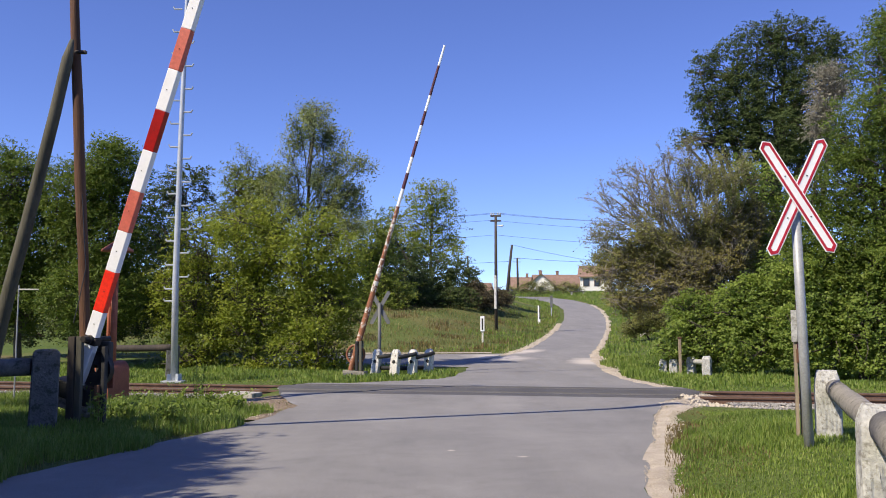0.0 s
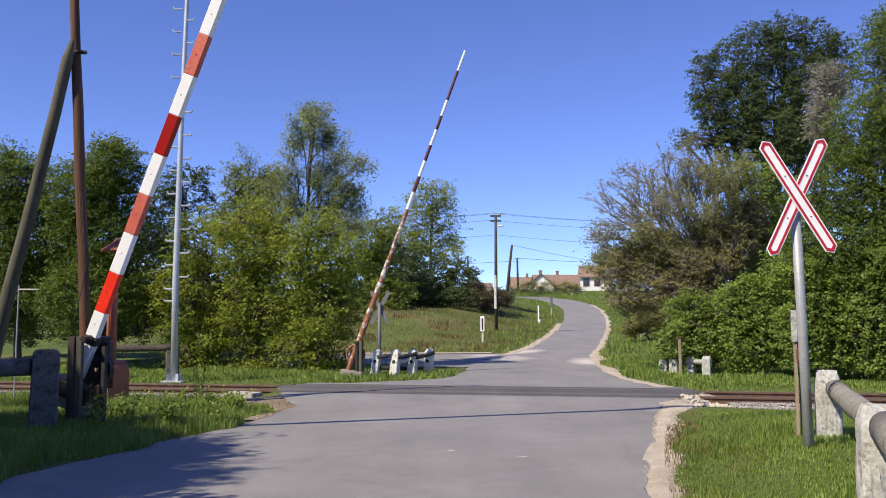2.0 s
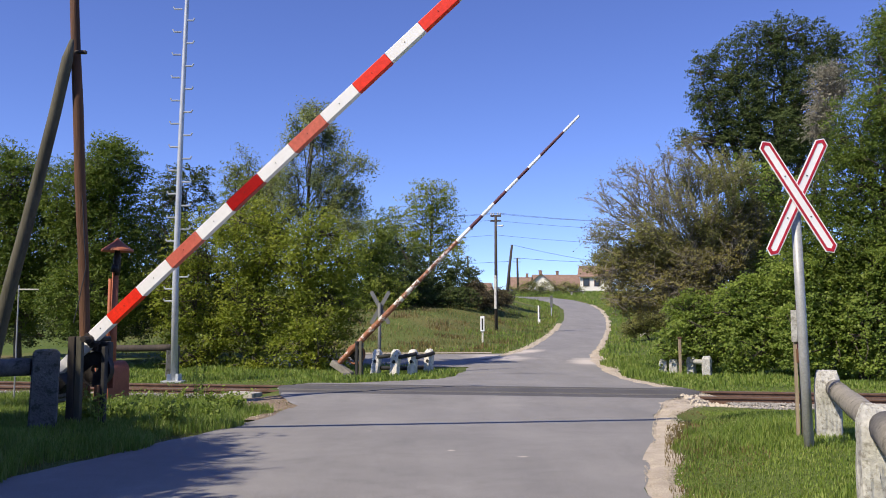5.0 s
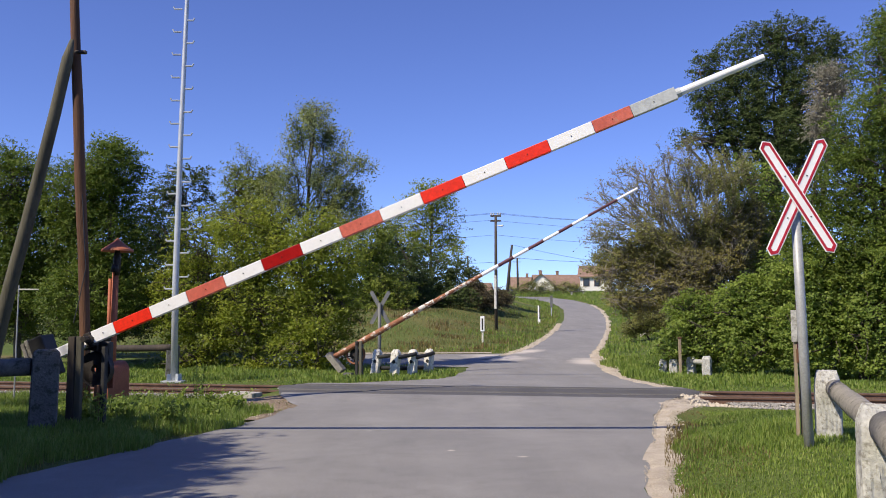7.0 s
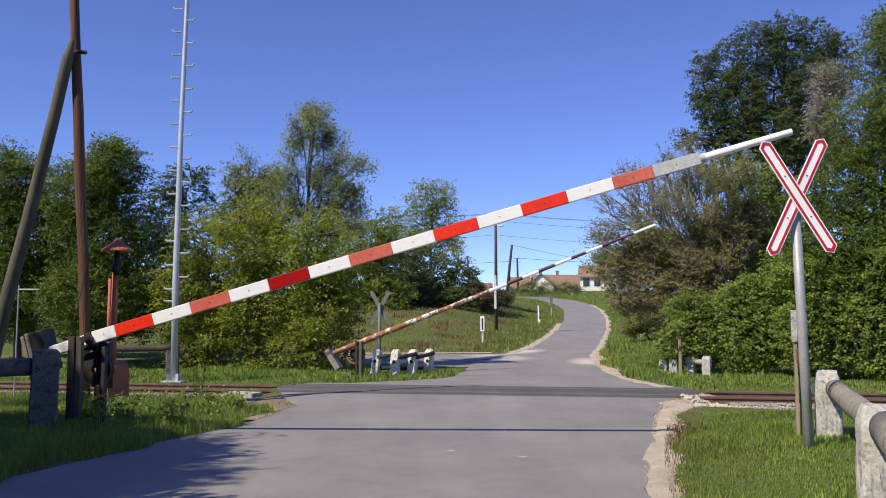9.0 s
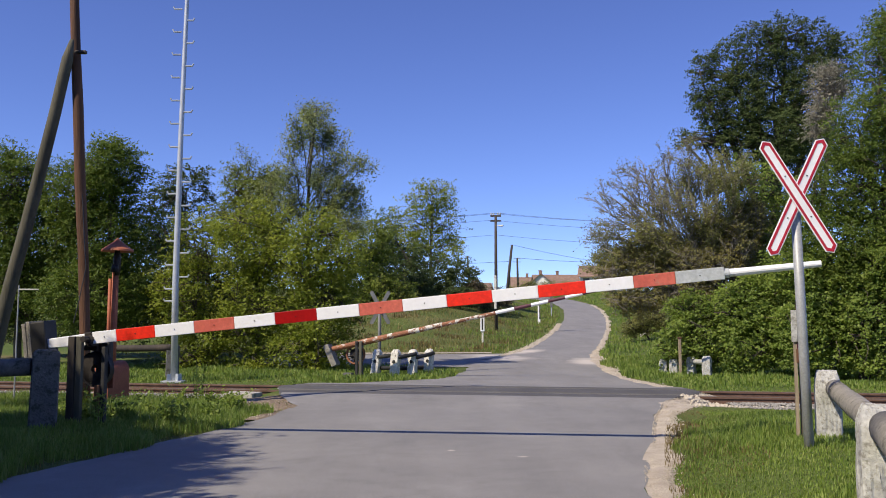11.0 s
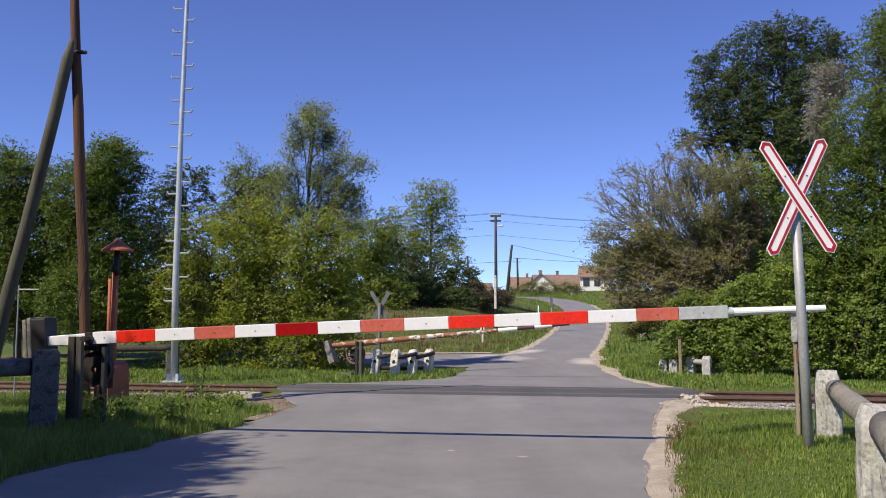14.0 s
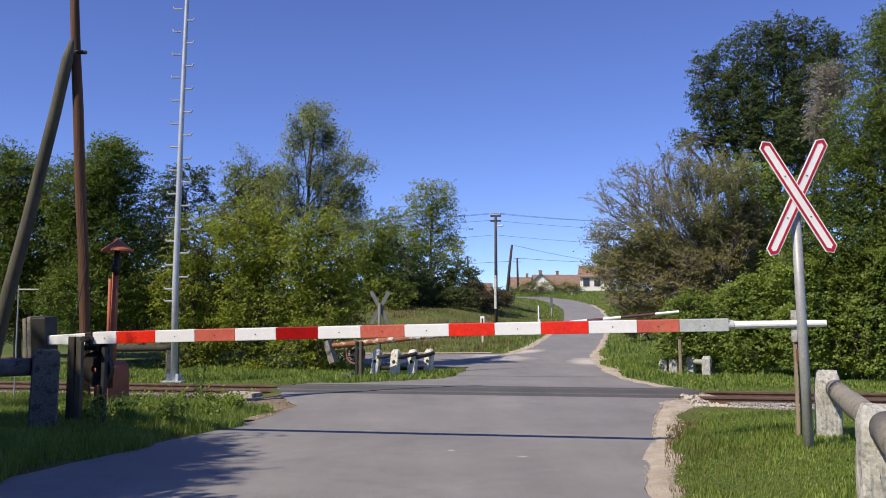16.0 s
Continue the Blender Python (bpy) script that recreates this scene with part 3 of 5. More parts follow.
def leaf_quads(centres, size, rng, flat):
    """A pointed, folded leaf of four corners at each centre; the blades turn towards the light."""
    n = len(centres)
    up = rng.normal(size=(n, 3)) * 0.62 + SUNWARD * 0.7 + [0, 0, 0.3]
    up /= np.linalg.norm(up, axis=1)[:, None]
    d = np.cross(up, rng.normal(size=(n, 3)))
    d /= np.linalg.norm(d, axis=1)[:, None] + 1e-9
    w = np.cross(d, up)
    L = size * rng.uniform(0.55, 1.35, (n, 1))
    v = np.empty((n, 4, 3))
    v[:, 0] = centres - d * L * 0.5
    v[:, 1] = centres + w * L * flat + up * L * 0.08
    v[:, 2] = centres + d * L * 0.5
    v[:, 3] = centres - w * L * flat + up * L * 0.08
    return v.reshape(-1, 3), np.arange(n * 4).reshape(n, 4)


PUFF = {"leaf_dark": 12, "leaf_ivy": 12, "leaf_olive": 6, "leaf_grey": 6, "leaf_acacia": 9, "leaf_locust": 8}
LOOSE = {"leaf_dark": 0.45, "leaf_olive": 0.7, "leaf_deep": 0.6}
TIGHT = {"leaf_dark": 0.55, "leaf_ivy": 0.7}
NARROW = {"leaf_deep": 0.22, "leaf_acacia": 0.2, "leaf_locust": 0.2, "leaf_bright": 0.24, "leaf_olive": 0.26}


def branch_mesh(paths, seg=5):
    vs, fs, base = [], [], 0
    ang = np.arange(seg) * 2 * np.pi / seg
    for pts, rad in paths:
        pts = np.asarray(pts, float)
        d = np.gradient(pts, axis=0)
        d /= np.linalg.norm(d, axis=1)[:, None] + 1e-9
        ref = np.where(np.abs(d[:, 2:3]) > 0.9, [[1.0, 0, 0]], [[0, 0, 1.0]])
        a = np.cross(d, ref)
        a /= np.linalg.norm(a, axis=1)[:, None] + 1e-9
        b = np.cross(d, a)
        ring = pts[:, None] + (a[:, None] * np.cos(ang)[None, :, None] + b[:, None] * np.sin(ang)[None, :, None]) * np.asarray(rad)[:, None, None]
        vs.append(ring.reshape(-1, 3))
        for i in range(len(pts) - 1):
            for k in range(seg):
                fs.append((base + i * seg + k, base + i * seg + (k + 1) % seg, base + (i + 1) * seg + (k + 1) % seg, base + (i + 1) * seg + k))
        base += len(pts) * seg
    return np.concatenate(vs), np.array(fs)


def tree(name, leaf, x, y, tr, size, clumps, per, label, blobs, seed, bare=0):
    """Tapered trunk, limbs to the crown's masses, twigs to the clumps, and a crown of many small leaves in clumps."""
    rng = np.random.default_rng(seed)
    z0 = gz(x, y)
    t = empty(name, pose(x, y, z0), label, name.replace("_", " "))
    B = np.array(blobs)
    vol = B[:, 3] * B[:, 4] * np.minimum(B[:, 3], B[:, 4])
    # the crown is built of puffs on the shells of its masses, each puff of many clumps
    npuff = max(10, clumps // PUFF.get(leaf, 10))
    pw = rng.choice(len(B), npuff, p=vol ** 0.75 / (vol ** 0.75).sum())
    pd = rng.normal(size=(npuff, 3))
    pd /= np.linalg.norm(pd, axis=1)[:, None]
    lump = 1 + 0.16 * np.sin(pd[:, 0] * 5 + seed) * np.sin(pd[:, 2] * 6 + pw) + 0.08 * rng.normal(size=npuff)
    R = np.stack([B[:, 3], (B[:, 3] + B[:, 4]) * 0.5, B[:, 4]], -1)
    PC = B[pw, :3] + pd * R[pw] * (rng.uniform(0.3, 1.0, npuff) ** 0.45 * 0.92 * lump)[:, None]
    pi = rng.integers(0, npuff, clumps)
    which = pw[pi]
    dirs = rng.normal(size=(clumps, 3)) + pd[pi] * 0.5
    dirs /= np.linalg.norm(dirs, axis=1)[:, None]
    pr = R[pw].mean(1) * rng.uniform(0.2, 0.4, npuff)
    C = PC[pi] + dirs * (pr[pi] * rng.uniform(0.2, 1.15, clumps) ** 0.6)[:, None] * [1, 1, 0.8]
    # the rest fills the masses more evenly
    loose = rng.random(clumps) < LOOSE.get(leaf, 0.5)
    lump = 1 + 0.2 * np.sin(dirs[:, 0] * 5 + seed) * np.sin(dirs[:, 2] * 6 + which) + 0.1 * rng.normal(size=clumps)
    C = np.where(loose[:, None], B[which, :3] + dirs * R[which] * (rng.uniform(0.2, 1.0, clumps) ** 0.5 * lump)[:, None], C)
    C[:, 2] = np.maximum(C[:, 2], z0 + 0.12)
    base = np.array([x, y, z0])
    top = B[np.argmax(B[:, 2])]
    main = np.array([base + (np.array([top[0], top[1], top[2]]) - base) * f + [0.12 * math.sin(f * 5 + seed), 0.1 * math.sin(f * 4), 0] for f in np.linspace(0, 1, 7)])
    tv, tf = branch_mesh([(main - base + [0, 0, -0.1], tr * (1 - 0.85 * np.linspace(0, 1, 7)))], 9)
    mesh_np("trunk", tv, tf, M["bark"], t, True)
    for i, bl in enumerate(B):
        f = rng.uniform(0.2, 0.6)
        s0 = main[int(round(f * 6))]
        e = bl[:3]
        path = [s0 + (e - s0) * g + rng.normal(0, 0.06, 3) * (0 < g < 1) + [0, 0, 0.15 * math.sin(g * 3.1)] for g in np.linspace(0, 1, 5)]
        lv, lf = branch_mesh([(np.array(path) - base, tr * np.linspace(0.55, 0.15, 5))], 6)
        mesh_np("limb", lv, lf, M["bark"], t, True)
    # branches to sub-masses, twigs from the nearest of them to the clumps
    tw, nodes = [], []
    for i, bl in enumerate(B):
        for _ in range(26 if bare else 6):
            q = rng.normal(size=3)
            e = bl[:3] + q / np.linalg.norm(q) * bl[[3, 3, 4]] * rng.uniform(0.35, 0.75)
            e[2] = max(e[2], z0 + 0.2)
            near_ = main[np.argmin(np.abs(main[:, 2] - (e[2] - 0.7 * bl[4])))]
            o = bl[:3] * 0.6 + near_ * 0.4 if rng.random() < 0.7 else near_
            nodes.append(e)
            tw.append((np.array([o, o * 0.6 + e * 0.4 + rng.normal(0, 0.12, 3), o * 0.25 + e * 0.75 + rng.normal(0, 0.12, 3), e]) - base, tr * np.array([0.26, 0.18, 0.11, 0.05]) * (0.55 if bare else 1.0)))
    nodes = np.array(nodes)
    step = 1 if bare else max(1, clumps // 260)
    for k in list(range(0, clumps, step)) * (2 if bare > 600 else 1):
        e = C[k] + (rng.normal(0, 0.25, 3) if bare > 600 else 0)
        o = nodes[np.argmin(((nodes - e) ** 2).sum(1) + rng.uniform(0, 0.3, len(nodes)))]
        m_ = (o + e) / 2 + rng.normal(0, 0.16, 3)
        tw.append((np.array([o, m_, m_ * 0.4 + e * 0.6 + rng.normal(0, 0.05, 3), e + (e - m_) * (0.35 if bare else 0.05)]) - base, np.array([0.018, 0.013, 0.009, 0.004]) * (0.65 if bare else 1.1)))
    wv, wf = branch_mesh(tw, 3)
    tagged(mesh_np("branchwork", wv, wf, M["twig"] if bare else M["bark"], t), kind="stuff")
    # each clump is a spray: leaves along a drooping axis that points outwards
    ax = dirs * [1, 1, 0.45] + rng.normal(0, 0.5, (clumps, 3)) * [1, 1, 0.4] - [0, 0, 0.12]
    ax /= np.linalg.norm(ax, axis=1)[:, None]
    reach = size * rng.uniform(1.6, 4.2, (clumps, 1)) * TIGHT.get(leaf, 1.0)
    t_ = rng.uniform(-1, 1, (clumps * per, 1))
    P = np.repeat(C, per, 0) + np.repeat(ax * reach, per, 0) * t_ + rng.normal(0, 1, (clumps * per, 3)) * [1, 1, 0.55] * size * 0.85 * (1.25 - np.abs(t_))
    P[:, 2] = np.maximum(P[:, 2], z0 + 0.03)
    v, f = leaf_quads(P, size, rng, NARROW.get(leaf, 0.34))
    tagged(mesh_np("crown", v - base, f, M[leaf], t), kind="stuff")
    return t


TREES = []
TREES.append(('acacia_tree', 'leaf_deep', -13.85, 29, 0.14, 0.1, 4600, 15, 'leafy dark green acacia behind the railway track',
    [(-14.37, 28.65, 5.98, 1.4, 1.31), (-13.62, 29.0, 4.33, 1.59, 1.59), (-14.47, 29.37, 2.47, 1.5, 1.5)]))
TREES.append(('acacia_tree', 'leaf_deep', -10.76, 28, 0.16, 0.1, 5200, 15, 'bushy green acacia with an uneven crown',
    [(-10.59, 27.74, 6.38, 1.05, 1.05), (-11.75, 28.0, 5.51, 1.17, 1.26), (-10.93, 28.36, 4.26, 1.54, 1.54), (-11.11, 27.82, 2.4, 1.72, 1.35)]))
TREES.append(('acacia_tree', 'leaf_dark', -10.36, 33, 0.14, 0.082, 2600, 15, 'dark green tree standing behind the steel mast',
    [(-9.67, 32.68, 6.54, 1.28, 1.02), (-10.7, 33.0, 5.19, 1.28, 1.49), (-10.45, 33.4, 3.5, 1.6, 1.7), (-11.3, 32.84, 2.19, 1.28, 1.28)]))
# Added thicket: its dark leaves stand in for deep shade under the trees.
TREES.append(('thicket', 'leaf_dark', -14.71, 34, 0.1, 0.082, 3000, 15, 'dark-leaved undergrowth in place of deep shade behind the acacias',
    [(-16.59, 33.67, 2.75, 1.32, 1.14), (-14.8, 34.0, 3.1, 1.32, 1.32), (-12.94, 34.33, 3.01, 1.32, 1.36), (-11.34, 33.89, 2.65, 0.88, 0.99), (-16.54, 34.15, 1.24, 1.21, 0.66), (-14.49, 33.7, 1.35, 1.21, 0.66), (-12.76, 34.0, 1.35, 1.21, 0.7), (-9.81, 34.22, 3.11, 0.88, 1.32), (-8.38, 33.86, 2.22, 1.1, 0.88)]))
TREES.append(('thicket', 'leaf_dark', -8.30, 32, 0.08, 0.082, 1200, 15, 'dark green thicket between the shrubs',
    [(-8.59, 31.72, 3.28, 1.14, 1.24), (-7.42, 32.0, 2.99, 1.14, 1.24), (-9.32, 32.26, 1.96, 1.03, 0.93), (-7.98, 31.87, 1.75, 1.03, 0.83)]))
TREES.append(('shrub', 'leaf_bright', -7.79, 28.00, 0.069, 0.094, 1530, 13, 'bright green shrub beside the railway track',
    [(-7.91, 27.75, 4.02, 0.99, 1.17), (-8.37, 28.0, 2.04, 1.08, 1.35), (-7.51, 28.27, 0.98, 1.08, 1.08), (-8.1, 27.86, 0.26, 1.08, 0.43)]))
TREES.append(('shrub', 'leaf_bright', -5.74, 27.60, 0.070, 0.094, 2550, 13, 'large sunlit yellow-green shrub',
    [(-5.9, 27.27, 3.97, 1.34, 1.34), (-5.59, 27.6, 2.21, 1.51, 1.51), (-6.34, 27.91, 0.97, 1.25, 0.97), (-5.87, 27.44, 0.24, 1.25, 0.43)]))
TREES.append(('shrub', 'leaf_bright', -3.82, 26.60, 0.070, 0.094, 2210, 13, 'sunlit green shrub beside the far barrier',
    [(-3.65, 26.28, 3.53, 1.29, 1.2), (-3.58, 26.6, 1.84, 1.2, 1.29), (-4.38, 26.86, 0.81, 1.03, 0.77), (-3.8, 26.48, 0.32, 0.94, 0.38)]))
TREES.append(('acacia_tree', 'leaf_acacia', -4.79, 55.75, 0.196, 0.178, 2600, 12, 'green tree behind the crossing',
    [(-5.12, 55.32, 1.95, 1.81, 1.14), (-4.48, 55.75, 6.81, 1.63, 1.98), (-5.23, 56.35, 4.32, 2.34, 2.17), (-3.37, 55.56, 3.56, 1.63, 1.44)]))
TREES.append(('acacia_tree', 'leaf_acacia', -6.29, 29.2, 0.08, 0.085, 1500, 13, 'young feathery acacia beside the tall locust',
    [(-7.14, 29.4, 6.34, 0.45, 0.55), (-6.7, 29.2, 5.79, 0.75, 0.7), (-6.06, 29.6, 5.75, 0.75, 0.8), (-7.29, 29.2, 4.83, 0.8, 0.8), (-6.29, 29.0, 4.52, 0.9, 0.9), (-5.91, 29.8, 6.37, 0.5, 0.6)]))
TREES.append(('autumn_tree', 'leaf_bright', -0.80, 66, 0.15, 0.18, 1360, 12, 'yellowing tree with an open crown beside the meadow',
    [(-0.81, 65.57, 11.45, 1.7, 1.19), (-2.32, 66.0, 9.57, 1.92, 1.7), (-0.17, 66.43, 9.41, 1.7, 2.04), (-2.94, 65.73, 7.39, 2.13, 1.49), (0.47, 66.17, 7.22, 1.36, 1.49)]))
TREES.append(('acacia_tree', 'leaf_dark', -0.56, 62, 0.13, 0.134, 3000, 15, 'dense dark thicket on the meadow bank',
    [(-3.73, 61.5, 3.81, 2.0, 1.28), (-1.56, 62.0, 3.91, 2.0, 1.28), (-3.4, 62.6, 5.47, 2.4, 2.0), (-0.76, 61.72, 5.01, 2.2, 1.68), (1.24, 62.19, 4.64, 1.52, 1.6), (2.15, 61.8, 3.9, 0.8, 0.88), (-3.99, 62.0, 8.66, 1.04, 1.44), (-4.2, 62.3, 7.07, 1.2, 1.2)]))
TREES.append(('brushwood', 'leaf_russet', 7.3, 27.2, 0.06, 0.064, 4800, 14, 'brownish olive brushwood below the bare walnut',
    [(5.43, 27.3, 2.91, 0.62, 0.8), (6.18, 27.6, 3.55, 0.75, 0.75), (6.38, 27.0, 2.54, 0.85, 0.8), (7.28, 26.8, 2.36, 0.8, 0.7), (7.3, 27.8, 3.48, 0.85, 0.8), (5.56, 26.9, 2.1, 0.6, 0.45), (7.99, 26.6, 2.01, 0.6, 0.5), (8.76, 28.4, 3.9, 0.8, 0.9), (9.89, 28.4, 4.64, 0.7, 1.0), (8.3, 28.9, 2.3, 1.0, 0.9), (9.3, 28.6, 3.0, 0.9, 1.1), (7.6, 29.2, 3.4, 0.9, 0.9), (7.5, 26.7, 3.22, 0.7, 0.7), (8.29, 26.5, 3.12, 0.55, 0.6), (8.99, 26.9, 3.76, 0.55, 0.8)]))
TREES.append(('poplar_tree', 'leaf_dark', 13.08, 36, 0.25, 0.072, 9000, 17, 'tall dark green poplar with gaps in its crown',
    [(11.84, 35.78, 12.18, 0.88, 1.28), (13.25, 36.0, 13.11, 1.16, 1.35), (14.62, 36.29, 13.57, 1.16, 1.11), (15.7, 35.87, 13.06, 1.05, 1.21), (16.73, 36.11, 12.41, 0.88, 1.28), (11.17, 35.79, 10.74, 0.84, 1.11), (12.46, 36.0, 10.55, 1.28, 1.63), (14.04, 36.35, 11.38, 1.39, 1.67), (15.3, 35.84, 11.11, 1.28, 1.86), (12.23, 36.18, 9.03, 1.44, 0.88), (13.66, 35.56, 9.02, 1.74, 1.51), (10.76, 36.0, 9.23, 0.84, 0.51), (15.51, 36.36, 9.07, 1.44, 1.63), (10.79, 36, 12.13, 0.55, 0.9), (10.8, 36, 10.55, 0.6, 0.9), (9.85, 35.6, 9.12, 0.6, 0.35)]))
TREES.append(('broadleaf_tree', 'leaf_deep', 10.53, 22, 0.2, 0.075, 5600, 16, 'tall deep green tree overhung with creepers',
    [(11.18, 21.82, 7.77, 0.71, 1.21), (10.63, 22.0, 6.34, 0.85, 1.14), (10.25, 22.27, 4.93, 1.06, 1.14), (11.08, 21.89, 4.87, 0.85, 1.56), (9.85, 22.14, 3.46, 1.14, 1.14), (10.78, 21.75, 2.85, 0.99, 1.42), (11.75, 22.1, 8.5, 0.75, 1.2), (12.2, 22.3, 9.2, 0.8, 1.0), (11.8, 22.2, 6.6, 0.9, 1.3)]))
TREES.append(('broadleaf_tree', 'leaf_ivy', 10.90, 30, 0.14, 0.087, 1800, 13, 'mid-green tree between hedge and poplar',
    [(10.78, 29.73, 5.97, 1.06, 1.16), (11.81, 30.0, 4.83, 1.16, 1.55), (10.53, 30.29, 4.27, 1.16, 1.16), (11.3, 29.83, 3.26, 1.35, 1.16)]))
TREES.append(('dead_tree', 'leaf_grey', 11.36, 26, 0.1, 0.055, 520, 12, 'dry grey withered tree among green ones',
    [(11.61, 25.87, 8.37, 0.54, 1.01), (11.37, 26.0, 7.44, 0.47, 0.67)]))
TREES.append(('hedge', 'leaf_ivy', 7.16, 25, 0.05, 0.074, 1980, 14, 'dense ivy-covered hedge beyond the track',
    [(6.55, 24.86, 0.84, 0.56, 0.65), (7.64, 25.0, 1.0, 0.97, 0.89), (7.31, 25.2, 1.72, 0.81, 0.65), (8.11, 24.91, 1.64, 0.73, 0.73)]))
TREES.append(('hedge', 'leaf_ivy', 8.56, 24, 0.05, 0.074, 2880, 14, 'dense ivy-covered hedge beyond the track',
    [(8.47, 23.75, 1.01, 1.01, 0.93), (8.52, 24.0, 1.93, 1.01, 0.85), (9.44, 24.23, 1.47, 0.93, 1.16), (9.51, 23.9, 2.55, 0.77, 0.93)]))
TREES.append(('hedge', 'leaf_ivy', 9.62, 22.5, 0.05, 0.074, 2880, 14, 'dense creeper-covered thicket beyond the track',
    [(9.37, 22.25, 1.17, 1.02, 1.09), (9.68, 22.5, 2.47, 1.09, 1.16), (10.6, 22.72, 1.46, 0.87, 1.31)]))
TREES.append(('hedge', 'leaf_ivy', 10.57, 21.5, 0.05, 0.074, 1980, 14, 'dense creeper-covered thicket beyond the track',
    [(10.6, 21.27, 1.17, 0.9, 1.18), (10.92, 21.5, 2.69, 0.83, 1.11)]))
TREES.append(('thicket', 'leaf_dark', -1.6, 58.3, 0.06, 0.12, 1500, 14, 'dark undergrowth at the top of the meadow bank',
    [(-5.4, 58.5, 3.3, 1.0, 0.8), (-3.9, 58, 3.3, 1.1, 0.8), (-2.4, 58.3, 3.3, 1.0, 0.7), (-1.0, 58, 3.3, 1.1, 0.8), (0.4, 58.4, 3.35, 1.0, 0.8), (1.6, 58.6, 3.3, 0.9, 0.8), (-4.6, 59, 4.3, 1.2, 0.9), (-1.6, 59, 4.3, 1.2, 0.9)]))
TREES.append(('dry_shrub', 'leaf_brush', 3.3, 61, 0.05, 0.1, 900, 12, 'dry brown brush around the pole on the bank',
    [(2.7, 60, 3.3, 0.8, 0.7), (3.5, 61, 3.5, 0.8, 0.8), (4.2, 63, 3.4, 0.7, 0.6), (2.2, 61, 4.0, 0.7, 0.8), (4.9, 66, 3.6, 0.6, 0.6)]))
TREES.append(('shrub', 'leaf_olive', 10.34, 44, 0.06, 0.08, 1320, 12, 'small olive-green shrub on the road bank',
    [(10.3, 43.77, 1.8, 0.91, 0.74), (9.5, 44.0, 1.38, 0.57, 0.4)]))
TREES.append(('shrub', 'leaf_olive', 12.19, 118, 0.06, 0.15, 704, 10, 'low garden shrubs before the village houses',
    [(9.19, 117.71, 6.68, 1.14, 0.69), (11.5, 118.0, 7.0, 1.67, 0.99), (14.06, 118.42, 7.02, 1.67, 1.07), (16.42, 117.79, 6.92, 1.67, 0.91), (17.99, 118.13, 6.78, 1.07, 0.76)]))
TREES.append(('shrub', 'leaf_dark', 5.67, 92, 0.06, 0.12, 440, 14, 'dark roadside shrub below the power poles',
    [(6.44, 91.7, 4.59, 1.19, 0.71), (5.22, 92.0, 4.07, 0.71, 0.53)]))
for k, (nm, lf, x, y, tr, size, clumps, per, lab, blobs) in enumerate(TREES):
    bare = {"dead_tree": 500, "brushwood": 300}.get(nm, 0)
    tree(nm, lf, x, y, tr, size, clumps, per, lab, blobs, 11 + k, bare)


def fan_tree(name, x, y, trunk, girth, limbs, limb_r, leaf, size, per, thin_above, label, seed, bark="pale_bark", twig="twig", forks=(13, 10, 8), tilt=(-0.05, 0, 0.0), fine=0.0052):
    """A trunk with limbs, branches and twigs that fork in turn, and leaves along the twigs."""
    rng = np.random.default_rng(seed)
    z0 = gz(x, y)
    base = np.array([x, y, z0])
    t = empty(name, pose(x, y, z0), label, name.replace("_", " "))
    trunk = np.array([(x, y, z0 - 0.1)] + list(trunk))
    tv, tf = branch_mesh([(trunk - base, np.linspace(girth, girth * 0.3, len(trunk)))], 9)
    mesh_np("trunk", tv, tf, M[bark], t, True)
    twigs, tips = [], []

    def grow(p, e, r, level):
        n = 6 if level < 2 else 4
        span = np.linalg.norm(e - p)
        g = np.linspace(0, 1, n)[:, None]
        bow = np.array([0, 0, 1.0]) * span * rng.uniform(-0.04, 0.1)
        pts = p + (e - p) * g + bow * np.sin(g * np.pi) + rng.normal(0, span * 0.025, (n, 3)) * (g > 0) * (g < 1)
        twigs.append((pts - base, np.linspace(r, r * 0.42, n)))
        if level == 3:
            tips.append(pts[-1])
            tips.append(pts[2])
            return
        d = (e - p) / (span + 1e-9)
        for k in range(forks[level]):
            f = rng.uniform(0.22 if level == 0 else 0.12, 1.0)
            q = p + (e - p) * f + bow * math.sin(f * math.pi)
            w = rng.normal(size=3)
            w -= d * w.dot(d)
            w /= np.linalg.norm(w)
            nd = d * rng.uniform(0.75, 1.0) + w * rng.uniform(0.45, 0.8) + np.array(tilt)
            nd /= np.linalg.norm(nd)
            grow(q, q + nd * span * rng.uniform(0.22, 0.44) * (1.1 - 0.45 * f), max(r * 0.46 * (1.1 - 0.4 * f), fine), level + 1)

    for o, e in limbs:
        n0 = len(twigs)
        grow(np.array(o) + rng.normal(0, 0.05, 3), np.array(e), limb_r, 0)
        v, f = branch_mesh([twigs.pop(n0)], 7)
        mesh_np("limb", v, f, M[bark], t, True)
    v, f = branch_mesh(twigs, 3)
    tagged(mesh_np("branchwork", v, f, M[twig], t), kind="stuff")
    tips = np.array(tips)
    if thin_above:
        # the crown thins out towards its upper outer side
        keep_ = 0.07 + 0.5 * smooth(thin_above + 2.6 - tips[:, 2], 0, 2.2) + 0.42 * smooth(tips[:, 0], x - 1.6, x + 0.8)
        tips = tips[rng.random(len(tips)) < np.clip(keep_, 0, 0.9)]
    P = np.repeat(tips, per, 0) + rng.normal(0, 1.5 * size, (len(tips) * per, 3))
    v, f = leaf_quads(P, size, rng, NARROW.get(leaf, 0.3))
    tagged(mesh_np("crown", v - base, f, M[leaf], t), kind="stuff")


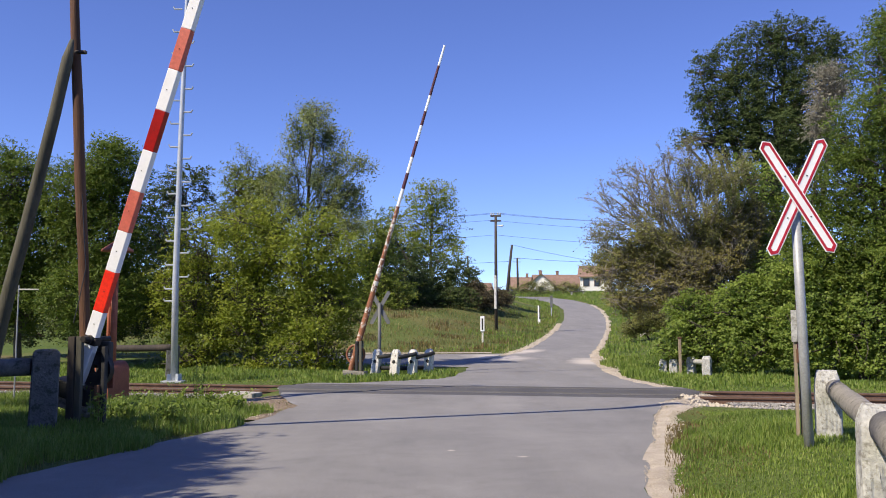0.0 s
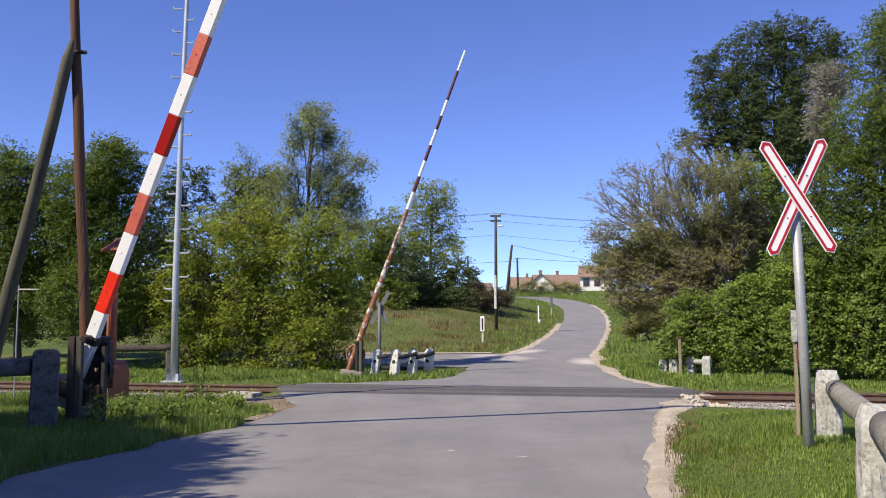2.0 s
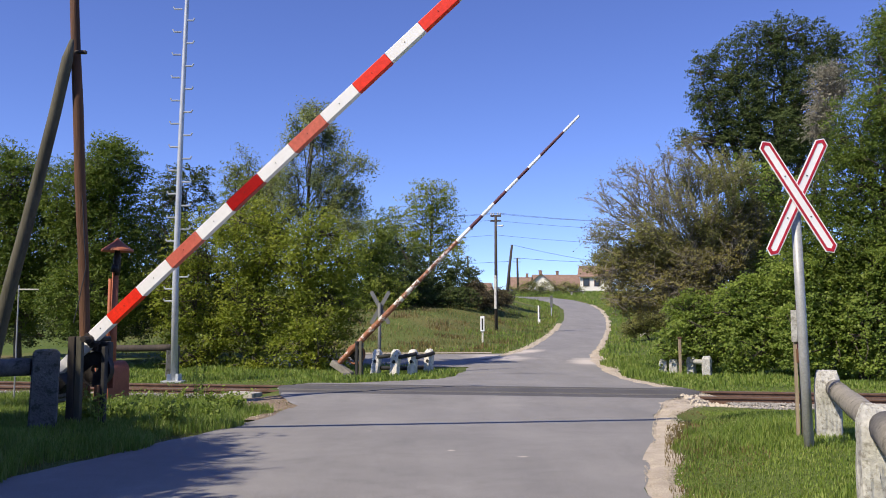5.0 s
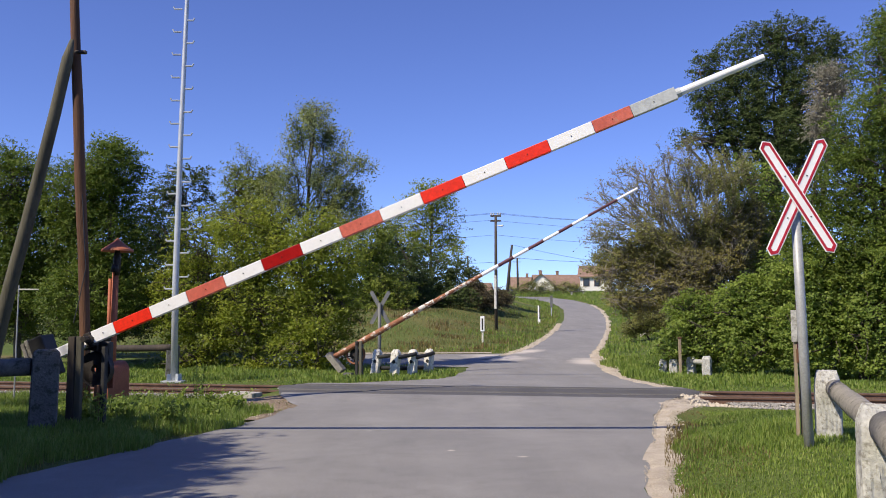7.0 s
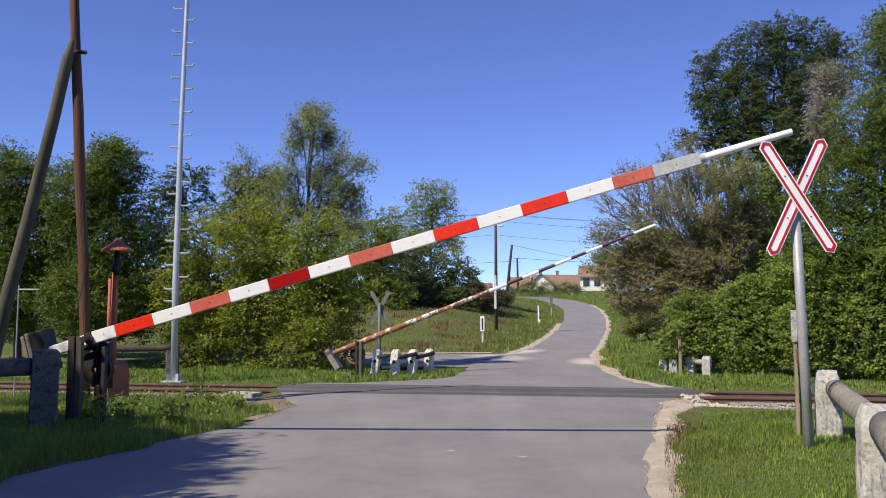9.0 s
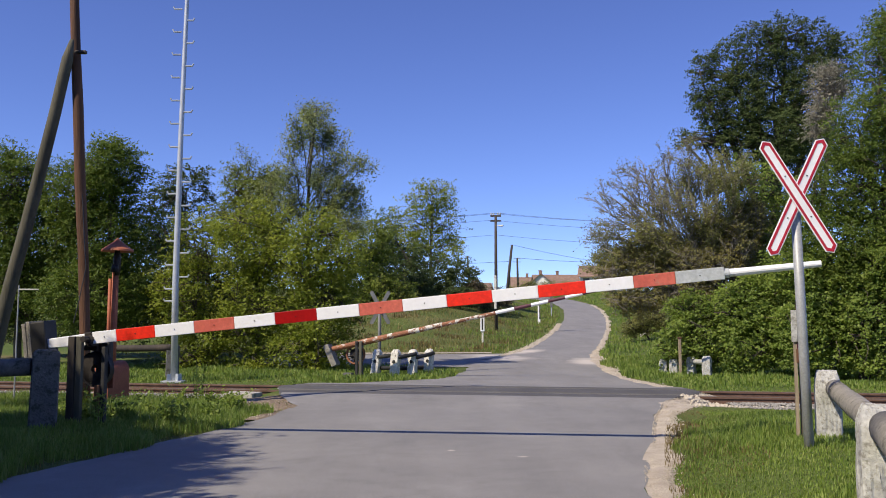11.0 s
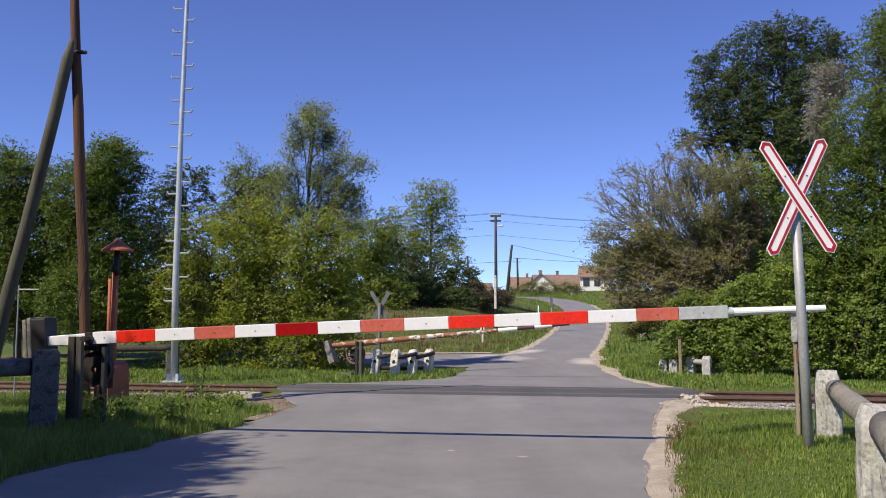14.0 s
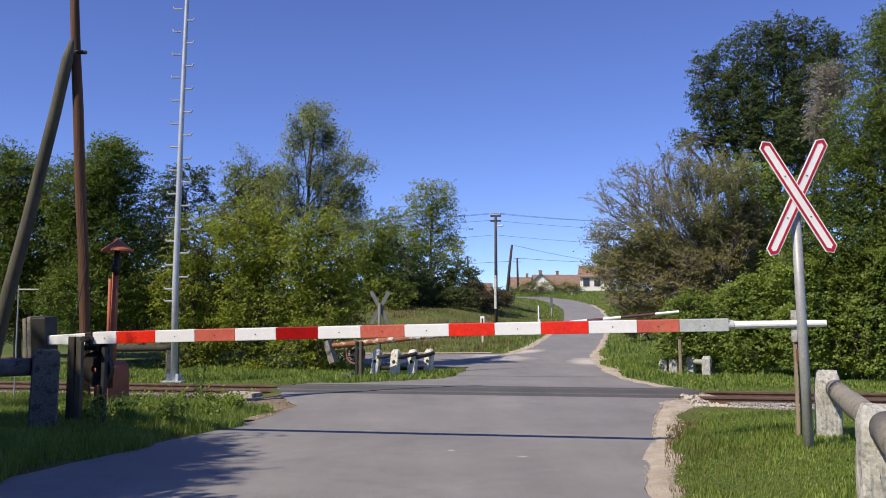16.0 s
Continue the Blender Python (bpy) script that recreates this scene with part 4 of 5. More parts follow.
WALNUT_FORK = (8.4, 27.6, 2.5)
WALNUT_ENDS = [(4.95, 27.2, 3.8), (5.1, 28.0, 4.5), (5.4, 27.0, 5.25), (5.95, 28.3, 5.85), (6.5, 27.2, 6.25), (5.7, 27.6, 5.55), (6.2, 26.8, 6.0), (7.0, 27.4, 6.4), (5.15, 26.8, 4.8), (7.6, 26.7, 6.45), (5.2, 28.6, 3.4), (6.4, 28.8, 4.9), (7.4, 28.0, 6.1), (8.0, 27.0, 6.25), (8.7, 28.2, 6.2), (9.3, 27.4, 6.2), (9.8, 28.0, 5.6), (6.2, 26.6, 4.4), (7.1, 26.4, 5.3), (8.3, 26.4, 5.6), (6.0, 28.4, 3.4)]
fan_tree("walnut_tree", 8.5, 27.6, [(8.5, 27.6, 1.2), WALNUT_FORK], 0.13, [(WALNUT_FORK, e) for e in WALNUT_ENDS], 0.05, "leaf_olive", 0.07, 4, 2.5, "spreading autumn walnut with pale bare twigs and sparse leaves", 5)
LOCUST_TRUNK = [(-4.40, 28.40, 1.69), (-4.37, 28.40, 3.34), (-4.44, 28.40, 5.02), (-4.36, 28.40, 6.70), (-4.18, 28.40, 8.63)]
LOCUST_LIMBS = [(2.79, -6.07, 27.71, 4.94), (3.16, -5.43, 27.35, 5.58), (4.08, -5.44, 28.12, 6.37), (4.64, -4.85, 27.49, 6.85), (5.57, -4.52, 27.26, 7.55), (6.13, -4.37, 28.14, 8.17), (6.89, -4.26, 29.5, 8.9), (6.51, -3.84, 29.19, 7.95), (5.38, -3.37, 29.1, 7.18), (4.64, -2.64, 27.66, 6.33), (3.89, -2.59, 28.5, 5.64), (3.34, -2.64, 27.81, 4.64), (4.27, -3.47, 27.53, 6.36), (3.72, -4.66, 27.35, 6.13), (2.98, -3.04, 27.64, 4.43), (2.79, -5.74, 29.53, 4.47), (3.34, -6.79, 29.27, 6.44), (3.72, -4.2, 29.21, 6.46), (5.02, -4.04, 29.19, 7.45), (3.89, -2.92, 27.59, 5.75), (4.27, -2.88, 27.89, 6.6), (3.53, -2.82, 28.73, 5.48)]
fan_tree("locust_tree", -4.39, 28.4, LOCUST_TRUNK, 0.09, [((-4.38, 28.4, z), (ex, ey, ez)) for z, ex, ey, ez in LOCUST_LIMBS], 0.026, "leaf_locust", 0.092, 4, 0, "tall airy locust tree with feathery pale green leaves", 9, "bark", "bark", (8, 6, 4), (0, 0, 0.1), 0.005)
# tall trees on the near left whose crowns shade the verge and the road
for k, (x, y, z, r) in enumerate(((-10.9, 3.6, 8.5, 1.8), (-13.2, 3.8, 8.5, 2.2), (-15.6, 3.8, 8.8, 2.4), (-10.5, 1.9, 8.4, 1.7), (-13.0, 1.0, 8.8, 2.3), (-16.5, 0.5, 9.0, 2.6))):
    tree("acacia_tree", "leaf_acacia", x, y, 0.2, 0.15, 1700, 12, "tall green acacia overhanging the verge", [(x, y, z, r, r * 0.8), (x + 0.6, y + 0.5, z - 0.9, r * 0.75, r * 0.7), (x - 0.9, y + 0.8, z + 0.6, r * 0.6, r * 0.5), (x + 1.4, y + 0.1, z + 0.1, r * 0.42, r * 0.35)], 60 + k)
# thick unseen trees, added beside and behind the standpoint to block sky light
for k, (x, y, z, r) in enumerate(((-14.5, 8.5, 5.0, 2.8), (-7.5, -3.2, 6.0, 2.6), (-10.0, -0.5, 6.0, 2.6), (-4.5, -7.5, 6.5, 2.8), (-12.0, -5.0, 7.0, 3.2))):
    tree("acacia_tree", "leaf_acacia", x, y, 0.2, 0.3, 600, 8, "unseen thick acacia added to block sky light", [(x, y, z, r, r), (x + 0.9, y + 0.6, z - 2.6, r * 0.8, r * 0.8), (x - 0.9, y - 0.8, z + 1.2, r * 0.7, r * 0.6)], 70 + k)
# unseen young acacias and shrubs, added along the near left verge to darken it
for k, (x, y, r, top) in enumerate(((-5.4, 3.6, 1.3, 4.6), (-6.7, 5.6, 1.6, 5.4), (-7.9, 7.4, 1.8, 4.5), (-9.8, 9.2, 1.6, 3.2), (-6.0, 1.2, 1.7, 5.4), (-8.6, 4.6, 2.0, 6.4))):
    tree("shrub", "leaf_deep", x, y, 0.07, 0.13, 2400, 12, "unseen thick shrub added to darken the verge", [(x, y, 1.2, r, 1.2), (x - 0.4, y - 0.3, top * 0.5, r, top * 0.24), (x - 0.2, y - 0.2, top * 0.78, r * 0.8, top * 0.22)], 90 + k)


# ---- grass ----
def blades(name, x, y, length, width, material, seed, label):
    """Bent, tapered blades of grass at the given places."""
    rng = np.random.default_rng(seed)
    n = len(x)
    z = ground_height(x, y) - 0.01
    o = np.stack([x, y, z], -1)
    a = rng.uniform(0, 2 * np.pi, n)
    side = np.stack([np.cos(a), np.sin(a), np.zeros(n)], -1)
    lean = np.stack([-np.sin(a), np.cos(a), np.zeros(n)], -1) * rng.uniform(-0.75, 0.75, (n, 1))
    patch = 0.65 + 0.5 * np.sin(x * 1.3 + 1) * np.sin(y * 1.1) + 0.25 * np.sin(x * 4.1) * np.sin(y * 3.7 + 2)
    L = (length * rng.uniform(0.45, 1.2, n) * np.clip(patch, 0.35, 1.3) * np.clip((beyond_track(x, y) - 1.3) / 3.0, 0.3, 1.0))[:, None]
    w = width * rng.uniform(0.7, 1.3, (n, 1))
    up = np.array([0, 0, 1.0])
    v = np.empty((n, 5, 3))
    v[:, 0], v[:, 1] = o - side * w, o + side * w
    m_ = o + (up * 0.6 + lean * 0.25) * L
    v[:, 2], v[:, 3] = m_ - side * w * 0.7, m_ + side * w * 0.7
    v[:, 4] = o + (up * 0.92 + lean * 0.8) * L
    i = np.arange(n)[:, None] * 5
    f = np.concatenate([i + [0, 1, 3], i + [0, 3, 2], i + [2, 3, 4]])
    return tagged(mesh_np(name, v.reshape(-1, 3), f, material), label, "grass", kind="stuff")


def strewn(n, x0, x1, y0, y1, seed, ok):
    rng = np.random.default_rng(seed)
    x, y = rng.uniform(x0, x1, n), rng.uniform(y0, y1, n)
    k = ok(x, y)
    return x[k], y[k]


def beyond_track(x, y):
    return np.abs(y - x * TAN - 17.33)


x, y = strewn(225000, 0.8, 8.5, 4.2, 15.4, 1, lambda x, y: (x > road_r(y) + 0.3 + 0.25 * np.sin(y * 2.3) * np.sin(x * 3.1 + y) + 0.35 * smooth(y, 8, 14)) & (beyond_track(x, y) > 2.75) & (x < y * 0.56 + 0.8))
blades("grass", x, y, 0.115, 0.0042, M["grass"], 2, "lush green grass on the verge beside the barrier rest")
x, y = strewn(50000, 0.8, 6.5, 4.2, 14.6, 21, lambda x, y: (x > road_r(y) + 0.14) & (x < road_r(y) + 0.85 + 0.3 * np.sin(y * 1.7)) & (beyond_track(x, y) > 2.6))
blades("verge_grass", x, y, 0.09, 0.005, M["grass_straw"], 22, "short dry grass at the gravel edge")
x, y = strewn(12000, -5, -1.8, 6, 15.8, 23, lambda x, y: (x < road_l(y) + 0.02) & (x > road_l(y) - 0.5) & (beyond_track(x, y) > 1.7))
blades("verge_grass", x, y, 0.1, 0.005, M["grass_dry"], 24, "short dry grass along the asphalt edge")
x, y = strewn(230000, -11, -2, 5.5, 17, 3, lambda x, y: (x < road_l(y) - 0.05 - 0.8 * smooth(y, 12.7, 14.8) + 0.18 * np.sin(y * 2.9)) & (beyond_track(x, y) > 1.75) & (x > -y * 0.56 - 1.2))
blades("grass", x, y, 0.25, 0.006, M["grass"], 4, "green grass on the verge below the barrier stand")
x, y = strewn(60000, -16, 2, 19.2, 29.4, 5, lambda x, y: (beyond_track(x, y) > 2.0) & (x < np.interp(y, [19, 20.7, 22, 23.5, 25, 27, 29.4], [-4, -2.3, -0.3, 0.3, 0.4, 0.2, -1.5])) & (x > -y * 0.56))
blades("grass", x, y, 0.2, 0.014, M["grass"], 6, "green grass strip between track and side lane")
x, y = strewn(65000, 3.5, 17, 17.5, 34, 7, lambda x, y: (beyond_track(x, y) > 1.9) & (x > road_r(y) + 0.35 + 0.2 * np.sin(y)) & (x < y * 0.56))
blades("grass", x, y, 0.2, 0.014, M["grass"], 8, "green grass beyond the track below the hedge")
x, y = strewn(60000, -22, 10, 35.5, 75, 9, lambda x, y: (x < road_l(y) - 0.5) & (y > side_road(x)[1] + 0.2) & (x > -y * 0.4))
blades("meadow_grass", x, y, 0.22, 0.013, M["grass_dry"], 10, "tall dry meadow grass on the bank")
rng = np.random.default_rng(77)
cx, cy = strewn(46, -9, 8, 37.5, 58, 78, lambda x, y: (x < road_l(y) - 1.2) & (y > side_road(x)[1] + 0.6))
x = (cx[:, None] + rng.normal(0, 0.32, (len(cx), 70))).ravel()
y = (cy[:, None] + rng.normal(0, 0.32, (len(cx), 70))).ravel()
blades("dry_weeds", x, y, 0.42, 0.016, M["grass_straw"], 79, "brown withered weed tufts on the meadow bank")
x, y = strewn(30000, -4, 14, 37.0, 105, 11, lambda x, y: (x < road_l(y) - 0.3) & (x > road_l(y) - 3.0 - 1.4 * np.sin(y * 0.7)))
blades("grass", x, y, 0.3, 0.025, M["grass"], 12, "green grass along the hill road")
x, y = strewn(60000, 5, 30, 33, 120, 13, lambda x, y: (x > road_r(y) + 0.3) & (x < road_r(y) + 9))
blades("grass", x, y, 0.28, 0.028, M["grass"], 14, "green grass on the road bank under the trees")
x, y = strewn(16000, -8, 40, 104, 150, 15, lambda x, y: (y > 112) | (x > 14))
blades("grass", x, y, 0.4, 0.05, M["grass"], 16, "green grass before the village houses")


def weeds(x, y, h, r, n, leaf, seed):
    """A leafy weed: a few stems with leaves all the way up."""
    rng = np.random.default_rng(seed)
    z0 = gz(x, y)
    w = empty("weed", pose(x, y, z0), "leafy green weed in the verge grass", "weed", "verge weeds")
    stems, pts = [], []
    for k in range(n):
        q = rng.normal(0, r * 0.5, 2)
        top = np.array([q[0] * 1.8, q[1] * 1.8, h * rng.uniform(0.6, 1.0)])
        stems.append((np.array([[q[0], q[1], -0.02], [q[0] * 1.3, q[1] * 1.3, top[2] * 0.5], top]), np.array([0.006, 0.005, 0.002])))
        f = rng.uniform(0.15, 1.0, (14, 1))
        pts.append(np.array([q[0], q[1], 0]) * (1 - f) + top * f + rng.normal(0, 0.035, (14, 3)))
    v, f = branch_mesh(stems, 4)
    tagged(mesh_np("stem", v, f, M["grass"], w), kind="stuff")
    v, f = leaf_quads(np.concatenate(pts), 0.07, rng, 0.25)
    tagged(mesh_np("foliage", v, f, M["leaf_ivy"], w), kind="stuff")


rw = np.random.default_rng(77)
for k in range(26):
    yy = rw.uniform(10.6, 14.2)
    weeds(float(road_l(yy)) - rw.uniform(0.5, 2.6), yy, rw.uniform(0.2, 0.42), 0.12, 9, "leaf_ivy", 100 + k)
weeds(-4.25, 15.4, 0.75, 0.1, 6, "leaf_ivy", 140)
weeds(-4.0, 10.2, 0.45, 0.12, 8, "leaf_ivy", 141)


# ---- gravel shoulders ----
def shoulder(name, ys, inner, outer, label, seed, stones, mat="gravel"):
    ys = np.asarray(ys, float)
    n = 7
    t = np.linspace(0, 1, n)
    X = inner(ys)[:, None] * (1 - t) + outer(ys)[:, None] * t
    Y = np.repeat(ys[:, None], n, 1)
    Z = height(X, Y) + 0.022 - 0.05 * (np.abs(t - 0.5) * 2)[None] ** 3 + 0.006 * np.sin(X * 17) * np.sin(Y * 13)
    Z = np.maximum(Z, ground_height(X, Y) + 0.006)
    i = (np.arange(len(ys) - 1)[:, None] * n + np.arange(n - 1)[None]).reshape(-1)
    ob = mesh_np(name, np.stack([X, Y, Z], -1).reshape(-1, 3), np.stack([i, i + 1, i + n + 1, i + n], -1), M[mat], None, True)
    tagged(ob, label, "gravel", kind="structure")
    rng = np.random.default_rng(seed)
    yy = rng.uniform(ys[0], ys[-1], stones)
    xx = inner(yy) + (outer(yy) - inner(yy)) * np.clip(rng.normal(0.6, 0.25, stones), 0.12, 1.2)
    sz = rng.uniform(0.003, 0.009, stones) * np.interp(yy, [6, 30], [1, 3])
    c0 = np.stack([xx, yy, np.maximum(height(xx, yy) + 0.015, ground_height(xx, yy)) + sz * 0.4], -1)
    d = np.array([[1, 0, 0], [0, 1, 0], [-1, 0, 0], [0, -1, 0], [0, 0, 0.7], [0, 0, -0.7]], float)
    V = c0[:, None] + d[None] * sz[:, None, None] * rng.uniform(0.6, 1.4, (stones, 6, 1))
    F = np.array([[0, 1, 4], [1, 2, 4], [2, 3, 4], [3, 0, 4], [1, 0, 5], [2, 1, 5], [3, 2, 5], [0, 3, 5]])
    st = mesh_np("pebble", V.reshape(-1, 3), (np.arange(stones)[:, None, None] * 6 + F[None]).reshape(-1, 3), M["stone"], ob)
    tagged(st, kind="stuff")


shoulder("gravel_shoulder", np.arange(4, 16.4, 0.15), lambda y: road_r(y) - 0.05 + 0.025 * np.sin(y * 2.1), lambda y: road_r(y) + 0.28 + 0.05 * np.sin(y * 2.3) + 0.3 * smooth(y, 12, 15.5), "pale limestone gravel along the road edge", 3, 5000)
shoulder("gravel_shoulder", np.arange(18.9, 84, 0.3), lambda y: road_r(y) - 0.1, lambda y: road_r(y) + 0.25 + 0.12 * np.sin(y * 1.3) * np.sin(y * 0.37) + 0.5 * np.exp(-((y - 31) / 4.0) ** 2), "pale gravel along the road beyond the crossing", 4, 2500)
shoulder("gravel_shoulder", np.arange(33, 60, 0.4), lambda y: road_l(y) + 0.1, lambda y: road_l(y) - 0.35, "pale gravel edge of the hill road", 5, 1500)
shoulder("dirt_shoulder", np.arange(12.2, 16.2, 0.15), lambda y: road_l(y) + 0.05, lambda y: road_l(y) - 0.25 - 1.0 * smooth(y, 12.8, 14.8), "trodden brown earth where the road meets the track", 6, 400, "dirt")
# kerb strip of bare earth along the far side of the lane
xs = np.arange(-6.5, 2.4, 0.5)
s1 = side_road(xs)[1]
V = np.stack([np.stack([xs, s1 - 0.1, height(xs, s1) + 0.03], -1), np.stack([xs, s1 + 0.28, height(xs, s1) + 0.06], -1)], 1).reshape(-1, 3)
i = np.arange(len(xs) - 1) * 2
tagged(mesh_np("lane_edge", V, np.stack([i, i + 2, i + 3, i + 1], -1), M["gravel"]), "pale gravel edge of the side lane", "gravel", kind="structure")


def strewn_stones(name, cx, cy, z, sz, material, label, seed):
    """Many angular stones lying at the given places."""
    rng = np.random.default_rng(seed)
    n = len(cx)
    d = np.array([[1, 0, 0], [0, 1, 0], [-1, 0, 0], [0, -1, 0], [0, 0, 0.7], [0, 0, -0.7]], float)
    a = rng.uniform(0, 2 * np.pi, n)
    R = np.zeros((n, 3, 3))
    R[:, 0, 0], R[:, 0, 1], R[:, 1, 0], R[:, 1, 1], R[:, 2, 2] = np.cos(a), -np.sin(a), np.sin(a), np.cos(a), 1
    V = np.einsum("nij,kj->nki", R, d) * sz[:, None, None] * rng.uniform(0.6, 1.4, (n, 6, 1)) + np.stack([cx, cy, z + sz * 0.3], -1)[:, None]
    F = np.array([[0, 1, 4], [1, 2, 4], [2, 3, 4], [3, 0, 4], [1, 0, 5], [2, 1, 5], [3, 2, 5], [0, 3, 5]])
    tagged(mesh_np(name, V.reshape(-1, 3), (np.arange(n)[:, None, None] * 6 + F[None]).reshape(-1, 3), material), label, "stones", kind="stuff")


rs = np.random.default_rng(31)
k = 420
cx = rs.uniform(4.15, 5.7, k)
cy = 15.2 + (cx - 4.8) * TAN + rs.normal(0, 0.22, k) - 0.45 * smooth(4.6 - cx, 0, 0.7)
strewn_stones("rubble", cx, cy, np.maximum(height(cx, cy) + 0.012, ground_height(cx, cy)), rs.uniform(0.015, 0.05, k), M["stone"], "pale broken limestone rubble where road and track meet", 32)
k = 5200
cx = np.concatenate([rs.uniform(4.9, 12, k), rs.uniform(-12, -3.9, k)])
off = rs.uniform(-1.45, -0.15, 2 * k)
cy = RAIL_NEAR + cx * TAN + off
strewn_stones("ballast_stones", cx, cy, np.maximum(ground_height(cx, cy), -0.022 - 0.25 * smooth(np.abs(off - 0.735), 1.2, 2.0)), rs.uniform(0.014, 0.034, 2 * k), M["ballast_stone"], "grey crushed stones beside the rail", 33)
# concrete slab at the ends of the crossing
for x0, lab in ((-3.85, "broken pale concrete slab beside the rail"),):
    ob = part("edge_slab", box(bmesh.new(), (0, 0, 0), (0.62, 0.5, 0.12), None, 0.02), M["concrete"])
    ob.matrix_basis = pose(x0, along_track(x0, RAIL_NEAR) - 0.42, 0.0, 0, 1.5, -11)
    tagged(ob, lab, "slab", "crossing slabs")


# ---- guard posts and rails ----
def post_shape(w, d, h, bm, seed=1):
    """A precast post with a rounded head, worn edges and an uneven rendered face."""
    rng = np.random.default_rng(seed)
    bmesh.ops.create_cube(bm, size=1.0)
    bmesh.ops.subdivide_edges(bm, edges=list(bm.edges), cuts=11, use_grid_fill=True)
    for v in bm.verts:
        x, y, z = v.co.x, v.co.y, (v.co.z + 0.5) * (h + 0.35) - 0.35
        edge = max(0.0, abs(x) - 0.42) * max(0.0, abs(y) - 0.38) * 60
        up = max(0.0, (z - (h - w * 0.45)) / (w * 0.45))
        round_ = math.sqrt(max(0.0, 1 - 0.62 * up * up))
        wear = 1 - 0.12 * edge + 0.03 * math.sin(z * 23 + seed) * math.sin(x * 9 + y * 7)
        v.co = (x * w * round_ * wear, y * d * (1 - 0.25 * up * up) * wear, z - 0.1 * w * up * (abs(x) * 2) ** 2)
        v.co += Vector(rng.normal(0, 0.0035, 3))
    return bm


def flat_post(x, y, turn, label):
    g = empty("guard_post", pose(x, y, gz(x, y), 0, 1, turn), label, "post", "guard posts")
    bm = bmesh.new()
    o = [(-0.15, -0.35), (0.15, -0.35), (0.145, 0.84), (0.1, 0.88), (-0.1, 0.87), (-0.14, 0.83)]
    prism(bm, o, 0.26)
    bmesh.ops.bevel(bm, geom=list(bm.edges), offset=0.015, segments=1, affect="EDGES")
    part("post_body", bm, M["shaded_concrete"], g)
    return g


def guard_post(x, y, turn, w=0.27, d=0.2, h=0.66, lean=(0, 0), label="whitewashed concrete guard post with flaking paint", mat="whitewash", hole=True):
    g = empty("guard_post", pose(x, y, gz(x, y), lean[0], lean[1], turn), label, "post", "guard posts")
    part("post_body", post_shape(w, d, h, bmesh.new(), int(y * 10)), M[mat], g)
    if hole:
        n = 14
        bm = bmesh.new()
        tube(bm, [(0, -d / 2 - 0.006, h - 0.34), (0, -d / 2 + 0.01, h - 0.34)], [0.05, 0.05], n)
        part("rail_socket", bm, M["black"], g, "dark socket for the rail")
    return g


def guard_rail(a, b, r, mat, label):
    a, b = Vector(a), Vector(b)
    k = 9
    pts = [a + (b - a) * (i / (k - 1)) + Vector((0, 0, -0.012 * math.sin(math.pi * i / (k - 1)))) for i in range(k)]
    ob = part("guard_rail", tube(bmesh.new(), pts, [r * (1 + 0.03 * math.sin(i * 2.1)) for i in range(k)], 16), M[mat], None, "", True)
    return tagged(ob, label, "rail", "guard rails")


# right of the road
TA = math.degrees(math.atan2(9.0 - 4.75, 3.92 - 2.34))
guard_post(3.93, 9.05, TA, 0.34, 0.24, 0.68, hole=False)
guard_post(2.33, 4.72, TA, 0.34, 0.24, 0.77, hole=False)
guard_post(0.9, 0.6, TA, 0.34, 0.24, 0.66, hole=False)
guard_rail((3.98, 9.0, gz(3.9, 9) + 0.5), (2.42, 4.74, gz(2.3, 4.7) + 0.6), 0.092, "rail_concrete", "round grey concrete guard rail between white posts")
guard_rail((2.3, 4.6, gz(2.3, 4.7) + 0.66), (0.9, 0.6, gz(0.9, 0.6) + 0.56), 0.092, "rail_concrete", "round grey concrete guard rail between white posts")
# iron strap round the rail at the post
bm = bmesh.new()
n, R = 20, 0.103
vv = [[bm.verts.new((R * math.cos(2 * math.pi * k / n), yy, R * math.sin(2 * math.pi * k / n))) for k in range(n)] for yy in (-0.03, 0.03)]
for k in range(n):
    bm.faces.new((vv[0][k], vv[0][(k + 1) % n], vv[1][(k + 1) % n], vv[1][k]))
strap = part("rail_strap", bm, M["iron"])
strap.matrix_basis = pose(3.7, 8.24, gz(3.9, 9) * 0.82 + gz(2.3, 4.7) * 0.18 + 0.512, 0, 0, TA - 90)
tagged(strap, "black iron strap round the concrete guard rail", "strap")
# left of the road, in the shade; the concrete's colour is darkened for it too
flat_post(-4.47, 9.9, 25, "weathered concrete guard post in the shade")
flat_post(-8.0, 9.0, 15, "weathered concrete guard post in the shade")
guard_rail((-8.1, 8.95, gz(-8, 9) + 0.66), (-4.6, 9.86, gz(-4.5, 9.9) + 0.68), 0.1, "shaded_concrete", "thick weathered concrete guard rail in the shade")
